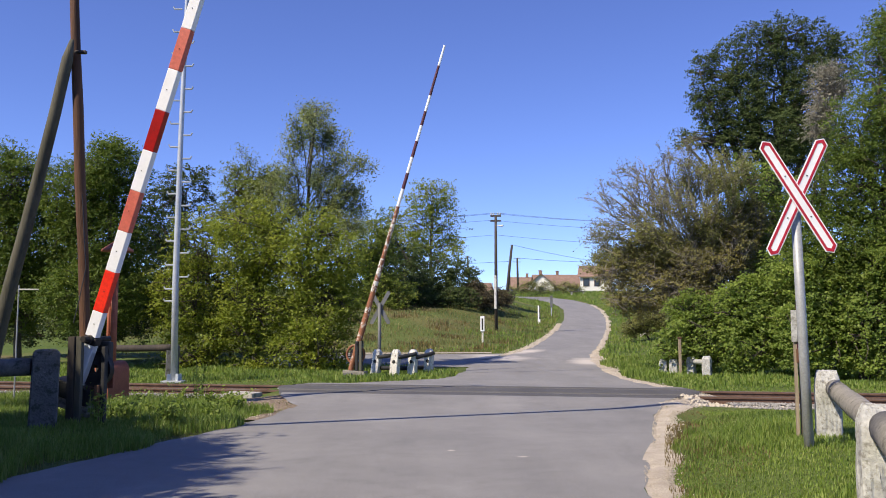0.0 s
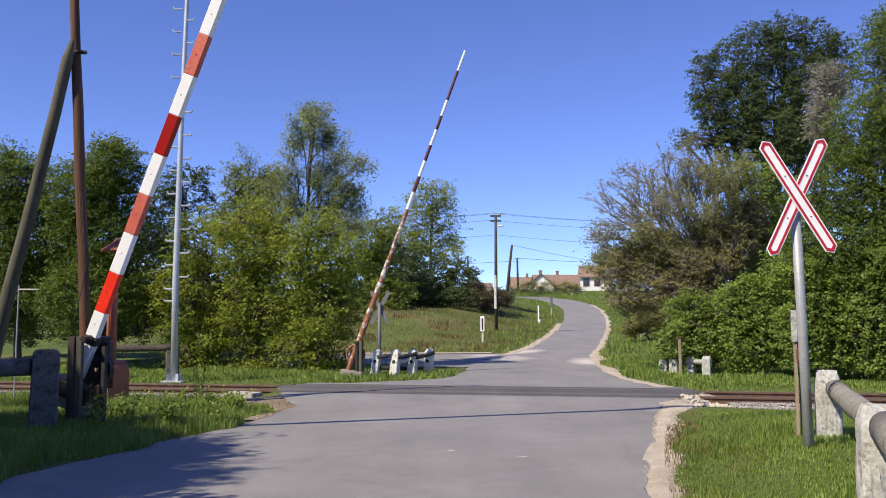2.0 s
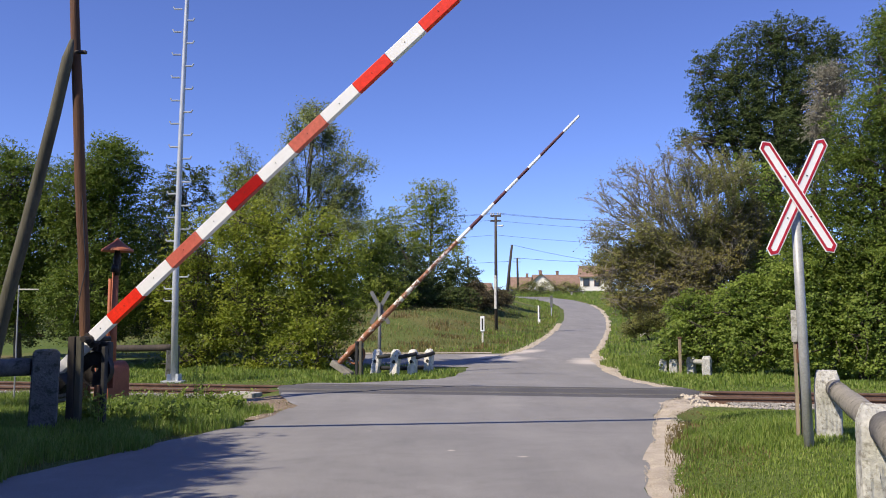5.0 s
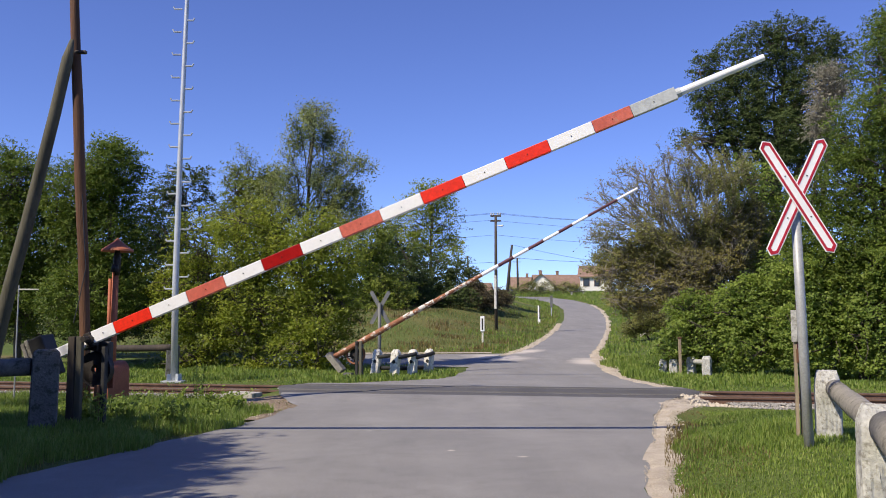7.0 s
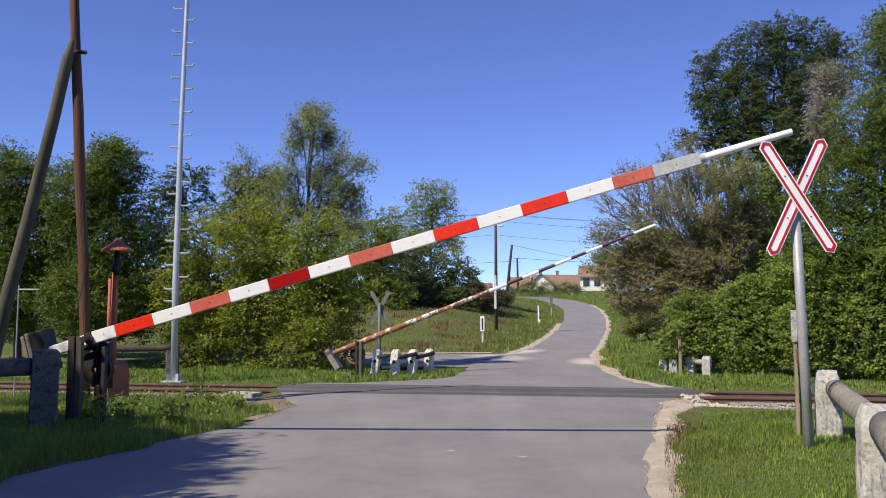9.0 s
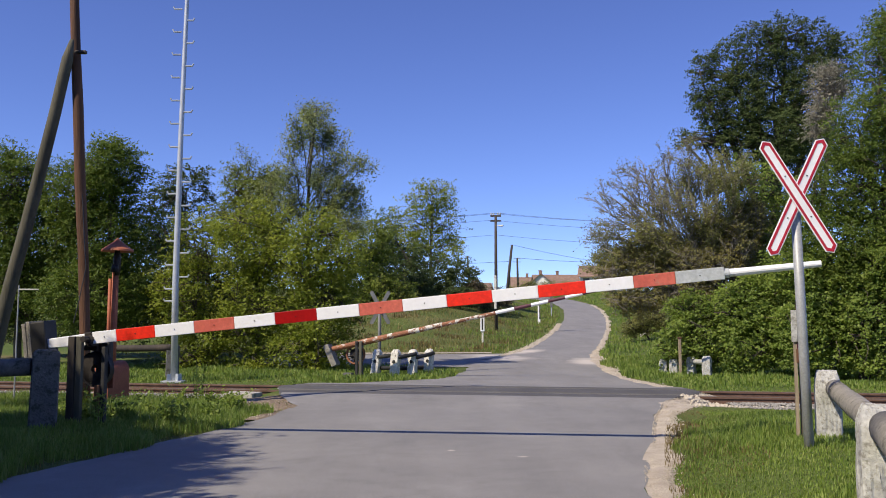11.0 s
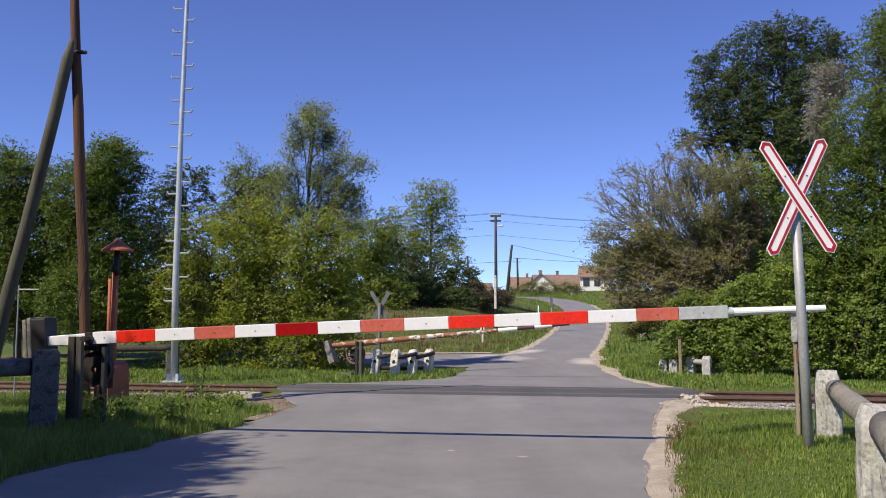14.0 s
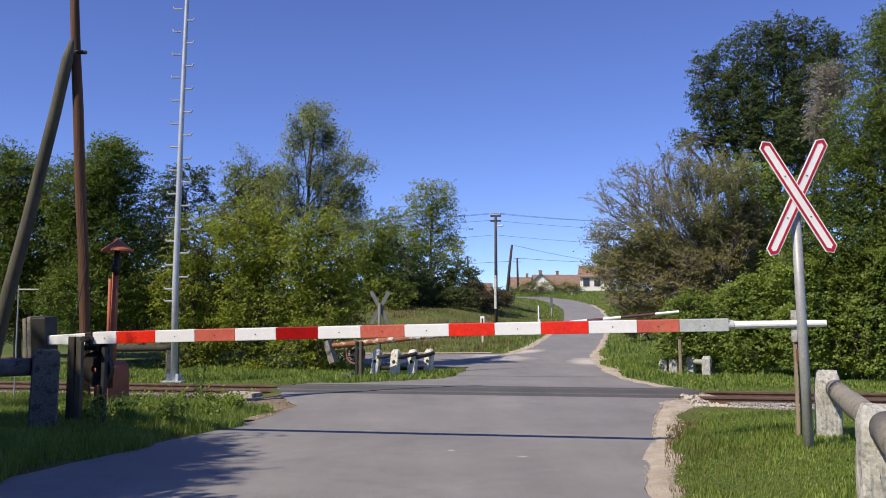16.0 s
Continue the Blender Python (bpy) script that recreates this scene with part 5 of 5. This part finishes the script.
# beyond the track, left: four posts with dark rails
for (gx, gy), lx in zip(((-1.92, 25.0), (-1.34, 24.3), (-0.86, 24.55), (-0.42, 24.9)), (7, 5, 3, 4)):
    guard_post(gx, gy, -24, 0.23, 0.2, 0.72, (0, lx), "white-painted precast guard post with a dark socket", mat="limewash")
for a, b in (((-1.92, 25.06), (-1.34, 24.4)), ((-1.34, 24.4), (-0.86, 24.65)), ((-0.86, 24.65), (-0.38, 25.0))):
    guard_rail((a[0] + 0.1, a[1] - 0.2, gz(*a) + 0.5), (b[0] + 0.12, b[1] - 0.2, gz(*b) + 0.6), 0.055, "black", "dark tarred rail between white guard posts")
    guard_rail((a[0], a[1] + 0.14, gz(*a) + 0.2), (b[0], b[1] + 0.14, gz(*b) + 0.2), 0.06, "black", "dark tarred rail between white guard posts")
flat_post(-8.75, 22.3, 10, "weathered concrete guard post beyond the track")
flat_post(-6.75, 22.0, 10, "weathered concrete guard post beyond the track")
guard_rail((-8.8, 22.2, gz(-8.8, 22.2) + 0.8), (-6.7, 21.9, gz(-6.7, 21.9) + 0.8), 0.085, "dark_wood", "dark tarred guard rail beyond the track")
# beyond the track, right: whitewashed posts before the hedge
for (gx, gy, w, h) in ((6.25, 25.0, 0.2, 0.42), (6.43, 24.6, 0.18, 0.44), (6.92, 24.6, 0.24, 0.5), (7.0, 23.4, 0.24, 0.56)):
    guard_post(gx, gy, 60, w, 0.22, h, (0, 0), "whitewashed concrete guard post before the hedge", mat="whitewash", hole=(h > 0.55))
guard_rail((6.92, 24.65, gz(6.9, 24.6) + 0.38), (7.02, 23.4, gz(7.0, 23.4) + 0.4), 0.07, "whitewash", "whitewashed guard rail before the hedge")
stake = empty("wooden_stake", pose(6.45, 24.0, gz(6.45, 24)), "thin weathered wooden stake beside white guard posts", "stake")
part("stake_body", box(bmesh.new(), (0, 0, 0.45), (0.07, 0.07, 1.1), None, 0.01), M["pale_wood"], stake)
part("stake_cap", box(bmesh.new(), (0, 0, 1.02), (0.1, 0.1, 0.05), None, 0.01), M["brown_wood"], stake)

# boom rest: thin iron post with a red and white plate
rest = empty("boom_rest_post", pose(3.555, 8.95, gz(3.555, 8.95) + 0.08, 0, 0, -12), "rusty iron boom rest with a peeling white plate", "post")
part("rest_post", box(bmesh.new(), (0.02, 0, 0.42), (0.026, 0.07, 1.16), None, 0.004), M["pale_wood"], rest, "thin bleached timber edge")
part("rest_post", box(bmesh.new(), (0.1, 0.03, 0.36), (0.09, 0.05, 1.0), None, 0.005), M["pale_wood"], rest, "bleached timber post")
part("rest_plate", box(bmesh.new(), (0.01, -0.045, 1.06), (0.056, 0.02, 0.32), None, 0.004), M["whitewash"], rest, "peeling white plate")
bm = bmesh.new()
box(bm, (0.057, -0.01, 1.06), (0.03, 0.08, 0.42), None, 0.005)
box(bm, (0.055, -0.015, 0.84), (0.035, 0.05, 0.1), None, 0.005)
part("rest_fork", bm, M["purple_red"], rest, "dark red iron fork")
part("rest_bracket", box(bmesh.new(), (0.05, -0.03, 0.76), (0.055, 0.05, 0.14), None, 0.006), M["brown_wood"], rest, "rusty brown bracket")


# ---- crossing signs ----
def hexarm(L, w):
    t = w * 0.38
    return [(-L / 2, 0), (-L / 2 + t, -w / 2), (L / 2 - t, -w / 2), (L / 2, 0), (L / 2 - t, w / 2), (-L / 2 + t, w / 2)]


def hexring(L0, w0, L1, w1, thick, m):
    bm = bmesh.new()
    a, b = hexarm(L0, w0), hexarm(L1, w1)
    def ring(y):
        return [bm.verts.new(m @ Vector((x, y, z))) for x, z in a], [bm.verts.new(m @ Vector((x, y, z))) for x, z in b]
    (oa, ia), (ob_, ib) = ring(-thick / 2), ring(thick / 2)
    for k in range(6):
        j = (k + 1) % 6
        bm.faces.new((oa[k], oa[j], ia[j], ia[k]))
        bm.faces.new((ob_[j], ob_[k], ib[k], ib[j]))
        bm.faces.new((oa[j], oa[k], ob_[k], ob_[j]))
        bm.faces.new((ia[k], ia[j], ib[j], ib[k]))
    return bm


def saltire(x, y, top, turn, L, w, tilts, back, label, lean=0.0, pole_r=0.045, rel=(0, 0)):
    z0 = gz(x, y)
    s = empty("crossing_sign", pose(x, y, z0, 0, 0, turn), label, "sign", "crossing signs")
    c = top - z0
    py = -0.09 if back else 0.05
    part("pole", tube(bmesh.new(), [(lean, py, -0.3), (lean * 0.45, py, c * 0.5), (0, py, c + 0.12)], [pole_r] * 3, 14), M["sign_back" if back else "pole_grey"], s, "grey steel pole", True)
    for i, tilt in enumerate(tilts):
        m = pose(rel[0], -0.02 - 0.02 * (1 - i), c + rel[1], 0, -tilt, 0)
        arm = part("sign_arm", prism(bmesh.new(), hexarm(L, w), 0.012, m), M["sign_back"] if back else M["white"], s, "" if not back else "bare grey back of a sign arm")
        if not back:
            part("red_border", hexring(L - 0.022, w - 0.02, L - 0.095, w - 0.064, 0.004, m @ Matrix.Translation((0, -0.008, 0))), M["red_sign"], arm, "red border band")
            bm = bmesh.new()
            for q in (-0.22, 0.22):
                tube(bm, [m @ Vector((q, -0.012, 0)), m @ Vector((q, -0.006, 0))], [0.007, 0.007], 8)
            part("rivet", bm, M["iron"], arm)
    return s


M["red_sign"] = surface("crimson_reflective_sheet", (0.4, 0.012, 0.028), (0.5, 0.018, 0.036), 3, 0.4, fine=60, bump=0.03)
saltire(3.3, 8.1, 2.478, -3, 1.22, 0.122, (-59.5, 64.5), False, "white railway crossing cross with red borders on a grey pole", lean=0.055)
saltire(-1.82, 25.5, 1.9, -10, 1.12, 0.115, (-60, 60), True, "grey back of a railway crossing cross on a pole", pole_r=0.05)


# ---- poles, mast, bell ----
def pole_tube(name, pts, radii, mat, parent, label="", seg=12):
    return part(name, tube(bmesh.new(), pts, radii, seg), M[mat], parent, label, True)


ap = empty("braced_pole", pose(-5.6, 13.7, 0.0), "tall wooden line pole braced by a slanting strut", "pole")
pole_tube("main_pole", [(0.08, 0.0, -0.4), (0.04, -0.04, 1.2), (-0.0, -0.12, 2.42), (-0.06, -0.2, 3.56), (-0.1, -0.28, 4.71), (-0.14, -0.34, 5.51), (-0.17, -0.38, 6.22), (-0.31, -0.56, 9.49)], [0.082, 0.08, 0.08, 0.082, 0.08, 0.074, 0.07, 0.062], "brown_wood", ap, "brown creosoted pole")
pole_tube("strut", [(-1.68, 0.25, -0.4), (-1.56, 0.25, 0.57), (-1.36, 0.15, 1.37), (-1.19, 0.06, 1.99), (-0.93, -0.06, 2.87), (-0.68, -0.2, 3.74), (-0.43, -0.34, 4.61), (-0.21, -0.48, 5.42), (-0.13, -0.52, 5.72)], [0.112, 0.11, 0.108, 0.106, 0.1, 0.094, 0.09, 0.085, 0.03], "grey_wood", ap, "silvered timber strut")
part("bolt_plate", box(bmesh.new(), (-0.06, -0.38, 5.56), (0.2, 0.07, 0.05), None, 0.01), M["iron"], ap)
part("hanging_wire", tube(bmesh.new(), [(-0.02, -0.24, 3.6), (0.06, -0.24, 2.6), (0.1, -0.24, 2.2), (0.02, -0.24, 1.75), (-0.06, -0.24, 1.35)], [0.008] * 5, 6), M["wire"], ap, "loose hanging wire")

mast = empty("radio_mast", pose(-6.45, 21.2, gz(-6.45, 21.2)), "slim galvanised steel mast with climbing rungs", "mast")
pole_tube("mast_tube", [(0, 0, 0), (-0.03, 0, 2.4), (0.0, 0, 6), (0.06, 0, 9.5), (0.11, 0, 12)], [0.084, 0.077, 0.063, 0.052, 0.04], "galv", mast, "", 16)
bm = bmesh.new()
box(bm, (0, 0, 0.03), (0.5, 0.5, 0.05), None, 0.01)
for k in range(4):
    box(bm, (0.13, 0, 0.12), (0.12, 0.02, 0.18), pose(0, 0, 0, 0, 0, 45 + 90 * k), 0.004)
part("base_flange", bm, M["galv"], mast)
for k in range(34):
    z = 1.953 + k * 0.2907
    sd = 1 if k > 0 and k % 2 == 0 else -1
    bm = bmesh.new()
    r = 0.1 - 0.0015 * k
    tube(bm, [(sd * r * 0.7, -0.02, z), (sd * (r + 0.17), -0.02, z), (sd * (r + 0.2), -0.02, z + 0.06)], [0.021] * 3, 6)
    part("rung", bm, M["galv"], mast)

bell = empty("warning_bell_post", pose(-5.225, 14.0, gz(-5.17, 14)), "rust-red bell post with a conical hood and round base", "bell post")
zb = gz(-5.17, 14)
pole_tube("bell_column", [(-0.1, 0, 0.5), (-0.1, 0, 2.05)], [0.028, 0.028], "rusty_red", bell)
pole_tube("bell_column", [(-0.02, 0, 0.4), (-0.02, 0, 2.15)], [0.055, 0.05], "rusty_red", bell)
bm = bmesh.new()
prof = [(0.0, 2.72 - zb), (0.03, 2.7 - zb), (0.06, 2.66 - zb), (0.24, 2.53 - zb), (0.25, 2.5 - zb), (0.2, 2.51 - zb), (0.03, 2.56 - zb)]
n = 22
rings = [[bm.verts.new((r * math.cos(2 * math.pi * k / n), r * math.sin(2 * math.pi * k / n), z)) for k in range(n)] for r, z in prof[1:]]
topv = bm.verts.new((0, 0, prof[0][1]))
for k in range(n):
    bm.faces.new((topv, rings[0][k], rings[0][(k + 1) % n]))
for r0, r1 in zip(rings, rings[1:]):
    for k in range(n):
        bm.faces.new((r0[k], r1[k], r1[(k + 1) % n], r0[(k + 1) % n]))
part("hood", bm, M["rusty_red"], bell, "conical sheet-iron hood")
bm = bmesh.new()
tube(bm, [(0, 0, 2.1), (0, 0, 2.35), (0, 0, 2.5 - zb + 0.1)], [0.05, 0.06, 0.03], 12)
tube(bm, [(0.0, -0.08, 2.15), (0.0, -0.08, 2.28)], [0.07, 0.045], 12)
part("bell_dome", bm, M["iron"], bell, "dark iron bell", True)
bm = bmesh.new()
arch = [(-0.17, -0.05), (0.17, -0.05), (0.17, 0.58)] + [(0.17 * math.cos(a), 0.58 + 0.17 * math.sin(a)) for a in [math.pi * k / 8 for k in range(1, 8)]] + [(-0.17, 0.58)]
prism(bm, arch, 0.42, pose(-0.02, 0, 0, 0, 0, -32))
bmesh.ops.bevel(bm, geom=list(bm.edges), offset=0.015, segments=1, affect="EDGES")
part("base_housing", bm, M["rusty_red"], bell, "round-topped orange-red housing")

# small wire post behind the shaded guard post
wp = empty("wire_post", pose(-7.17, 14.8, gz(-7, 14.8)), "thin grey wire post with a crossbar", "post")
part("stem", tube(bmesh.new(), [(0, 0, -0.1), (0, 0, 2.0)], [0.013, 0.012], 8), M["pole_grey"], wp)
part("crossbar", tube(bmesh.new(), [(0.0, 0, 1.93), (0.34, 0, 1.93)], [0.014, 0.012], 8), M["pole_grey"], wp)


def utility_pole(x, y, top, lean, label, arms=True, lamp=False, r=0.16, pale=False, span=1.2):
    z0 = gz(x, y)
    u_ = empty("utility_pole", pose(x, y, z0), label, "pole", "village power poles")
    h = top - z0
    pole_tube("pole_shaft", [(0, 0, -0.5), (lean * 0.5, 0, h * 0.5), (lean, 0, h)], [r, r * 0.9, r * 0.72], "dark_wood", u_)
    if pale:
        part("splint", box(bmesh.new(), (-0.05, -0.11, 2.2), (0.13, 0.07, 1.9), None, 0.015), M["limewash"], u_, "pale concrete splint")
    if arms:
        for dz in (0.1, 0.55):
            part("crossarm", box(bmesh.new(), (lean, 0, h - dz * span), (span, 0.1, 0.09), None, 0.01), M["dark_wood"], u_)
        for sx in (-0.42 * span, -0.2 * span, 0.2 * span, 0.42 * span):
            part("insulator", tube(bmesh.new(), [(lean + sx, 0, h - 0.05), (lean + sx, 0, h + 0.14)], [0.05, 0.035], 8), M["white_grey"], u_)
    if lamp:
        bm = bmesh.new()
        tube(bm, [(lean, -0.05, h - 0.66), (lean + 0.2, -0.15, h - 0.63)], [0.02, 0.02], 8)
        tube(bm, [(lean + 0.14, -0.12, h - 0.64), (lean + 0.42, -0.22, h - 0.64)], [0.04, 0.055], 8)
        part("street_light", bm, M["pole_grey"], u_, "small grey street light")
    return Vector((x + lean, y, top))


tops = [utility_pole(3.03, 50, 7.85, 0.0, "dark wooden power pole with crossarms and a street light", True, True, 0.1, True, 0.62),
        utility_pole(7.95, 110, 12.0, 0.75, "leaning bare wooden pole", False, False, 0.2),
        utility_pole(12.85, 150, 13.6, -0.1, "distant wooden power pole with a crossarm", True, False, 0.2),
        utility_pole(10.3, 135, 10.6, 0.0, "distant thin wooden pole", False, False, 0.12),
        utility_pole(2.3, 75, 7.6, -0.2, "thin wooden pole at the edge of the thicket", False, False, 0.09)]


def wire(a, b, sag, r, label):
    a, b = Vector(a), Vector(b)
    pts = [a + (b - a) * (k / 16) - Vector((0, 0, sag * 4 * (k / 16) * (1 - k / 16))) for k in range(17)]
    return tagged(part("overhead_wire", tube(bmesh.new(), pts, [r] * 17, 5), M["wire"]), label, "wire", "overhead wires")


LBL = "thin dark overhead wire between poles"
for dz, dx in ((0.1, -0.26), (0.1, 0.26), (-0.3, -0.2), (-1.15, 0.0)):
    wire(tops[0] + Vector((dx, 0, dz)), (-28 + dx, 52, 6.9 + dz), 0.35, 0.008, LBL)
    wire(tops[0] + Vector((dx, 0, dz)), (23 + dx, 48, 7.3 + dz), 0.45, 0.008, LBL)
wire(tops[2] + Vector((0.4, 0, 0)), (50, 160, 14.5), 0.8, 0.03, LBL)
wire(tops[2] + Vector((-0.4, 0, -0.5)), (-40, 150, 13.0), 0.8, 0.03, LBL)
wire(tops[1], (32, 112, 8.6), 0.5, 0.02, LBL)


# ---- marker posts beside the hill road ----
def marker(x, y, h, label, form):
    z0 = gz(x, y)
    m = empty("marker_post", pose(x, y, z0, 0, 0, -8), label, "marker post", "roadside marker posts")
    if form == "plate":
        part("post_body", box(bmesh.new(), (0, 0.04, h / 2 - 0.1), (0.09, 0.06, h + 0.2), None, 0.012), M["limewash"], m, "whitewashed post")
        part("plate", box(bmesh.new(), (0, -0.02, h - 0.36), (0.2, 0.04, 0.74), None, 0.01), M["white"], m, "white plate")
        part("black_bar", box(bmesh.new(), (0, -0.045, h - 0.38), (0.08, 0.012, 0.56), None, 0.003), M["black"], m, "black painted bar")
    elif form == "split":
        part("post_body", box(bmesh.new(), (0, 0, h / 2 - 0.1), (0.17, 0.1, h + 0.2), None, 0.015), M["white"], m)
        part("black_band", box(bmesh.new(), (0.055, -0.006, h * 0.62), (0.07, 0.104, h * 0.78), None, 0.004), M["black"], m, "black painted edge")
    else:
        part("post_body", tube(bmesh.new(), [(0, 0, -0.2), (0, 0, h)], [0.045, 0.045], 10), M["galv"], m, "thin steel post")
        part("plate", box(bmesh.new(), (0, -0.06, h - 0.32), (0.2, 0.03, 0.9), None, 0.006), M["sign_back"], m, "dark grey sign back")
    return m


marker(1.93, 43, 1.27, "white marker plate with a black bar on the meadow edge", "plate")
marker(6.56, 60, 1.2, "white marker post with a black edge at the bend", "split")
marker(8.28, 67, 1.5, "grey back of a narrow sign on a thin post", "back")


# ---- village houses ----
def house(x, y, turn, w, d, wall_h, roof_h, label, windows, wall_mat="plaster", chimneys=((0.2, 0.0),), sunk=0.2):
    z0 = gz(x, y) - sunk
    h_ = empty("village_house", pose(x, y, z0, 0, 0, turn), label, "house", "village houses")
    t = 0.3
    for c_, s_ in (((0, -d / 2 + t / 2, wall_h / 2), (w, t, wall_h)), ((0, d / 2 - t / 2, wall_h / 2), (w, t, wall_h)), ((-w / 2 + t / 2, 0, wall_h / 2), (t, d - 2 * t, wall_h)), ((w / 2 - t / 2, 0, wall_h / 2), (t, d - 2 * t, wall_h))):
        part("wall", box(bmesh.new(), c_, s_), M[wall_mat], h_)
    bm = bmesh.new()
    e = 0.45
    for sgn in (-1, 1):
        a = [(-w / 2 - e, sgn * (d / 2 + e), wall_h - 0.15), (w / 2 + e, sgn * (d / 2 + e), wall_h - 0.15), (w / 2 + e, 0, wall_h + roof_h), (-w / 2 - e, 0, wall_h + roof_h)]
        lo = [bm.verts.new(p) for p in a]
        hi = [bm.verts.new((p[0], p[1], p[2] + 0.16)) for p in a]
        bm.faces.new(lo[::-1])
        bm.faces.new(hi)
        for k in range(4):
            bm.faces.new((lo[k], lo[(k + 1) % 4], hi[(k + 1) % 4], hi[k]))
    roof = part("roof", bm, M["roof"], h_, "red-brown clay tile roof")
    for sx in (-1, 1):
        bm = bmesh.new()
        prism(bm, [(-d / 2, 0), (d / 2, 0), (0, roof_h)], t, pose(sx * (w / 2 - t / 2), 0, wall_h, 0, 0, 90))
        part("gable", bm, M[wall_mat], h_)
    for fx, fy in chimneys:
        bm = bmesh.new()
        box(bm, (fx * w, fy * d, wall_h + roof_h + 0.2), (0.5, 0.5, 1.3), None, 0.03)
        box(bm, (fx * w, fy * d, wall_h + roof_h + 0.85), (0.62, 0.62, 0.14), None, 0.03)
        part("chimney", bm, M["roof"], roof, "brick chimney")
    for side, f, z, ww, hh in windows:
        m = pose(f * w, -d / 2 - 0.02, z) if side == "front" else pose(-w / 2 - 0.02, f * d, z, 0, 0, -90)
        wi = part("window", box(bmesh.new(), (0, 0, 0), (ww + 0.16, 0.08, hh + 0.16), m, 0.01), M["brown_wood"], h_, "brown wooden window frame")
        part("pane", box(bmesh.new(), (0, -0.03, 0), (ww, 0.04, hh), m), M["glass"], wi)
    return h_


house(26.4, 150, -14, 5.2, 6.0, 2.6, 1.9, "white-walled house with brown tile roof on the hill", [("front", -0.3, 1.6, 0.9, 1.2), ("front", 0.05, 1.6, 0.9, 1.2), ("left", -0.2, 1.6, 0.8, 1.1)], chimneys=())
house(22.6, 176, 3, 8.5, 6.5, 2.4, 2.3, "long low house with a brown tile roof", [("front", -0.25, 1.4, 1.0, 1.2), ("front", 0.1, 1.4, 1.0, 1.2)], chimneys=((-0.35, 0.0), (0.05, 0.02)), sunk=1.2)
house(19.2, 168, 78, 8, 4.6, 2.3, 2.2, "white-gabled village house with a tile roof", [("left", 0.0, 1.5, 0.8, 1.1), ("front", 0.2, 1.5, 0.8, 1.1)], chimneys=((-0.1, 0.1),), sunk=1.2)
house(16.6, 182, -4, 4.5, 5, 2.2, 2.2, "small brown-roofed house behind garden shrubs", [("front", 0.1, 1.4, 0.9, 1.1)], chimneys=((0.2, 0),), sunk=1.2)
house(7.6, 190, 10, 5, 5, 1.6, 1.8, "grey-roofed house half hidden behind the poles", [("front", 0.1, 1.4, 0.9, 1.1)], chimneys=(), sunk=1.2)
# heap of old timber and a broken slab on the bank under the walnut
heap = empty("timber_heap", pose(11.1, 48, gz(11.1, 48), 0, 0, 20), "dark heap of old timber on a pale broken slab", "timber heap")
part("slab", box(bmesh.new(), (0.1, -0.3, 0.06), (1.3, 0.5, 0.16), pose(0, 0, 0, 8, -6, 0), 0.03), M["concrete"], heap, "pale broken concrete slab")
for k, (lx, ly, lz, ry_, rz_) in enumerate(((-0.25, 0.0, 0.24, 6, 12), (0.15, 0.12, 0.3, -10, -18), (0.3, 0.3, 0.5, 14, 4), (-0.1, 0.28, 0.46, -22, 30), (0.05, 0.1, 0.62, 18, -35))):
    m = pose(lx, ly, lz, 0, ry_, rz_)
    part("log", tube(bmesh.new(), [m @ Vector((-0.6, 0, 0)), m @ Vector((0, 0.02, 0.02)), m @ Vector((0.6, 0, 0))], [0.09, 0.1, 0.08], 9), M["dark_wood" if k % 2 else "grey_wood"], heap)
# garden bench by the road bend
be = empty("garden_bench", pose(17.2, 112, gz(17.2, 112), 0, 0, 10), "low weathered bench on the grass by the bend", "bench")
part("seat", box(bmesh.new(), (0, 0, 0.42), (2.2, 0.4, 0.1), None, 0.02), M["grey_wood"], be)
for sx in (-0.8, 0.8):
    part("leg", box(bmesh.new(), (sx, 0, 0.16), (0.16, 0.34, 0.5), None, 0.02), M["concrete"], be)


# ---- what moves ----
def motions():
    near = [(0.0, 71.1), (0.5, 71.1), (1.0, 70.8), (1.5, 69.5), (2.0, 67.5), (2.5, 64.4), (3.0, 59.5), (3.5, 54.5), (4.0, 49.9), (6.3, 27.3), (6.5, 25.25), (7.0, 20.95), (7.5, 18.85), (8.0, 17.8), (8.5, 16.85), (9.0, 15.2), (9.2, 14.2), (11.3, 3.8), (11.5, 2.55), (12.0, 0.95), (12.5, 0.4), (13.0, 0.95), (13.5, 1.93), (14.0, 2.48), (14.5, 2.03), (15.0, 1.48), (15.5, 1.25), (16.0, 1.42)]
    far = [(0.0, 73.5), (0.5, 73.4), (1.0, 72.4), (1.5, 70.8), (2.0, 69.4), (2.5, 67.9), (3.0, 65.2), (3.5, 61.6), (4.0, 56.0), (6.5, 31.2), (7.0, 28.0), (7.5, 25.5), (8.0, 23.1), (8.5, 21.6), (9.0, 20.95), (11.3, 9.9), (11.5, 8.3), (11.7, 6.5), (11.9, 4.9), (12.1, 3.4), (12.5, 3.1), (12.8, 4.8), (13.0, 5.45), (13.3, 5.8), (14.0, 5.25), (14.5, 5.2), (15.0, 5.55), (16.0, 5.55)]
    walk(near_boom, [(t, near_base @ pose(0, 0, 0, 0, -a, 0)) for t, a in near])
    walk(far_boom, [(t, far_base @ pose(0, 0, 0, 0, -a, 0)) for t, a in far])


motions()
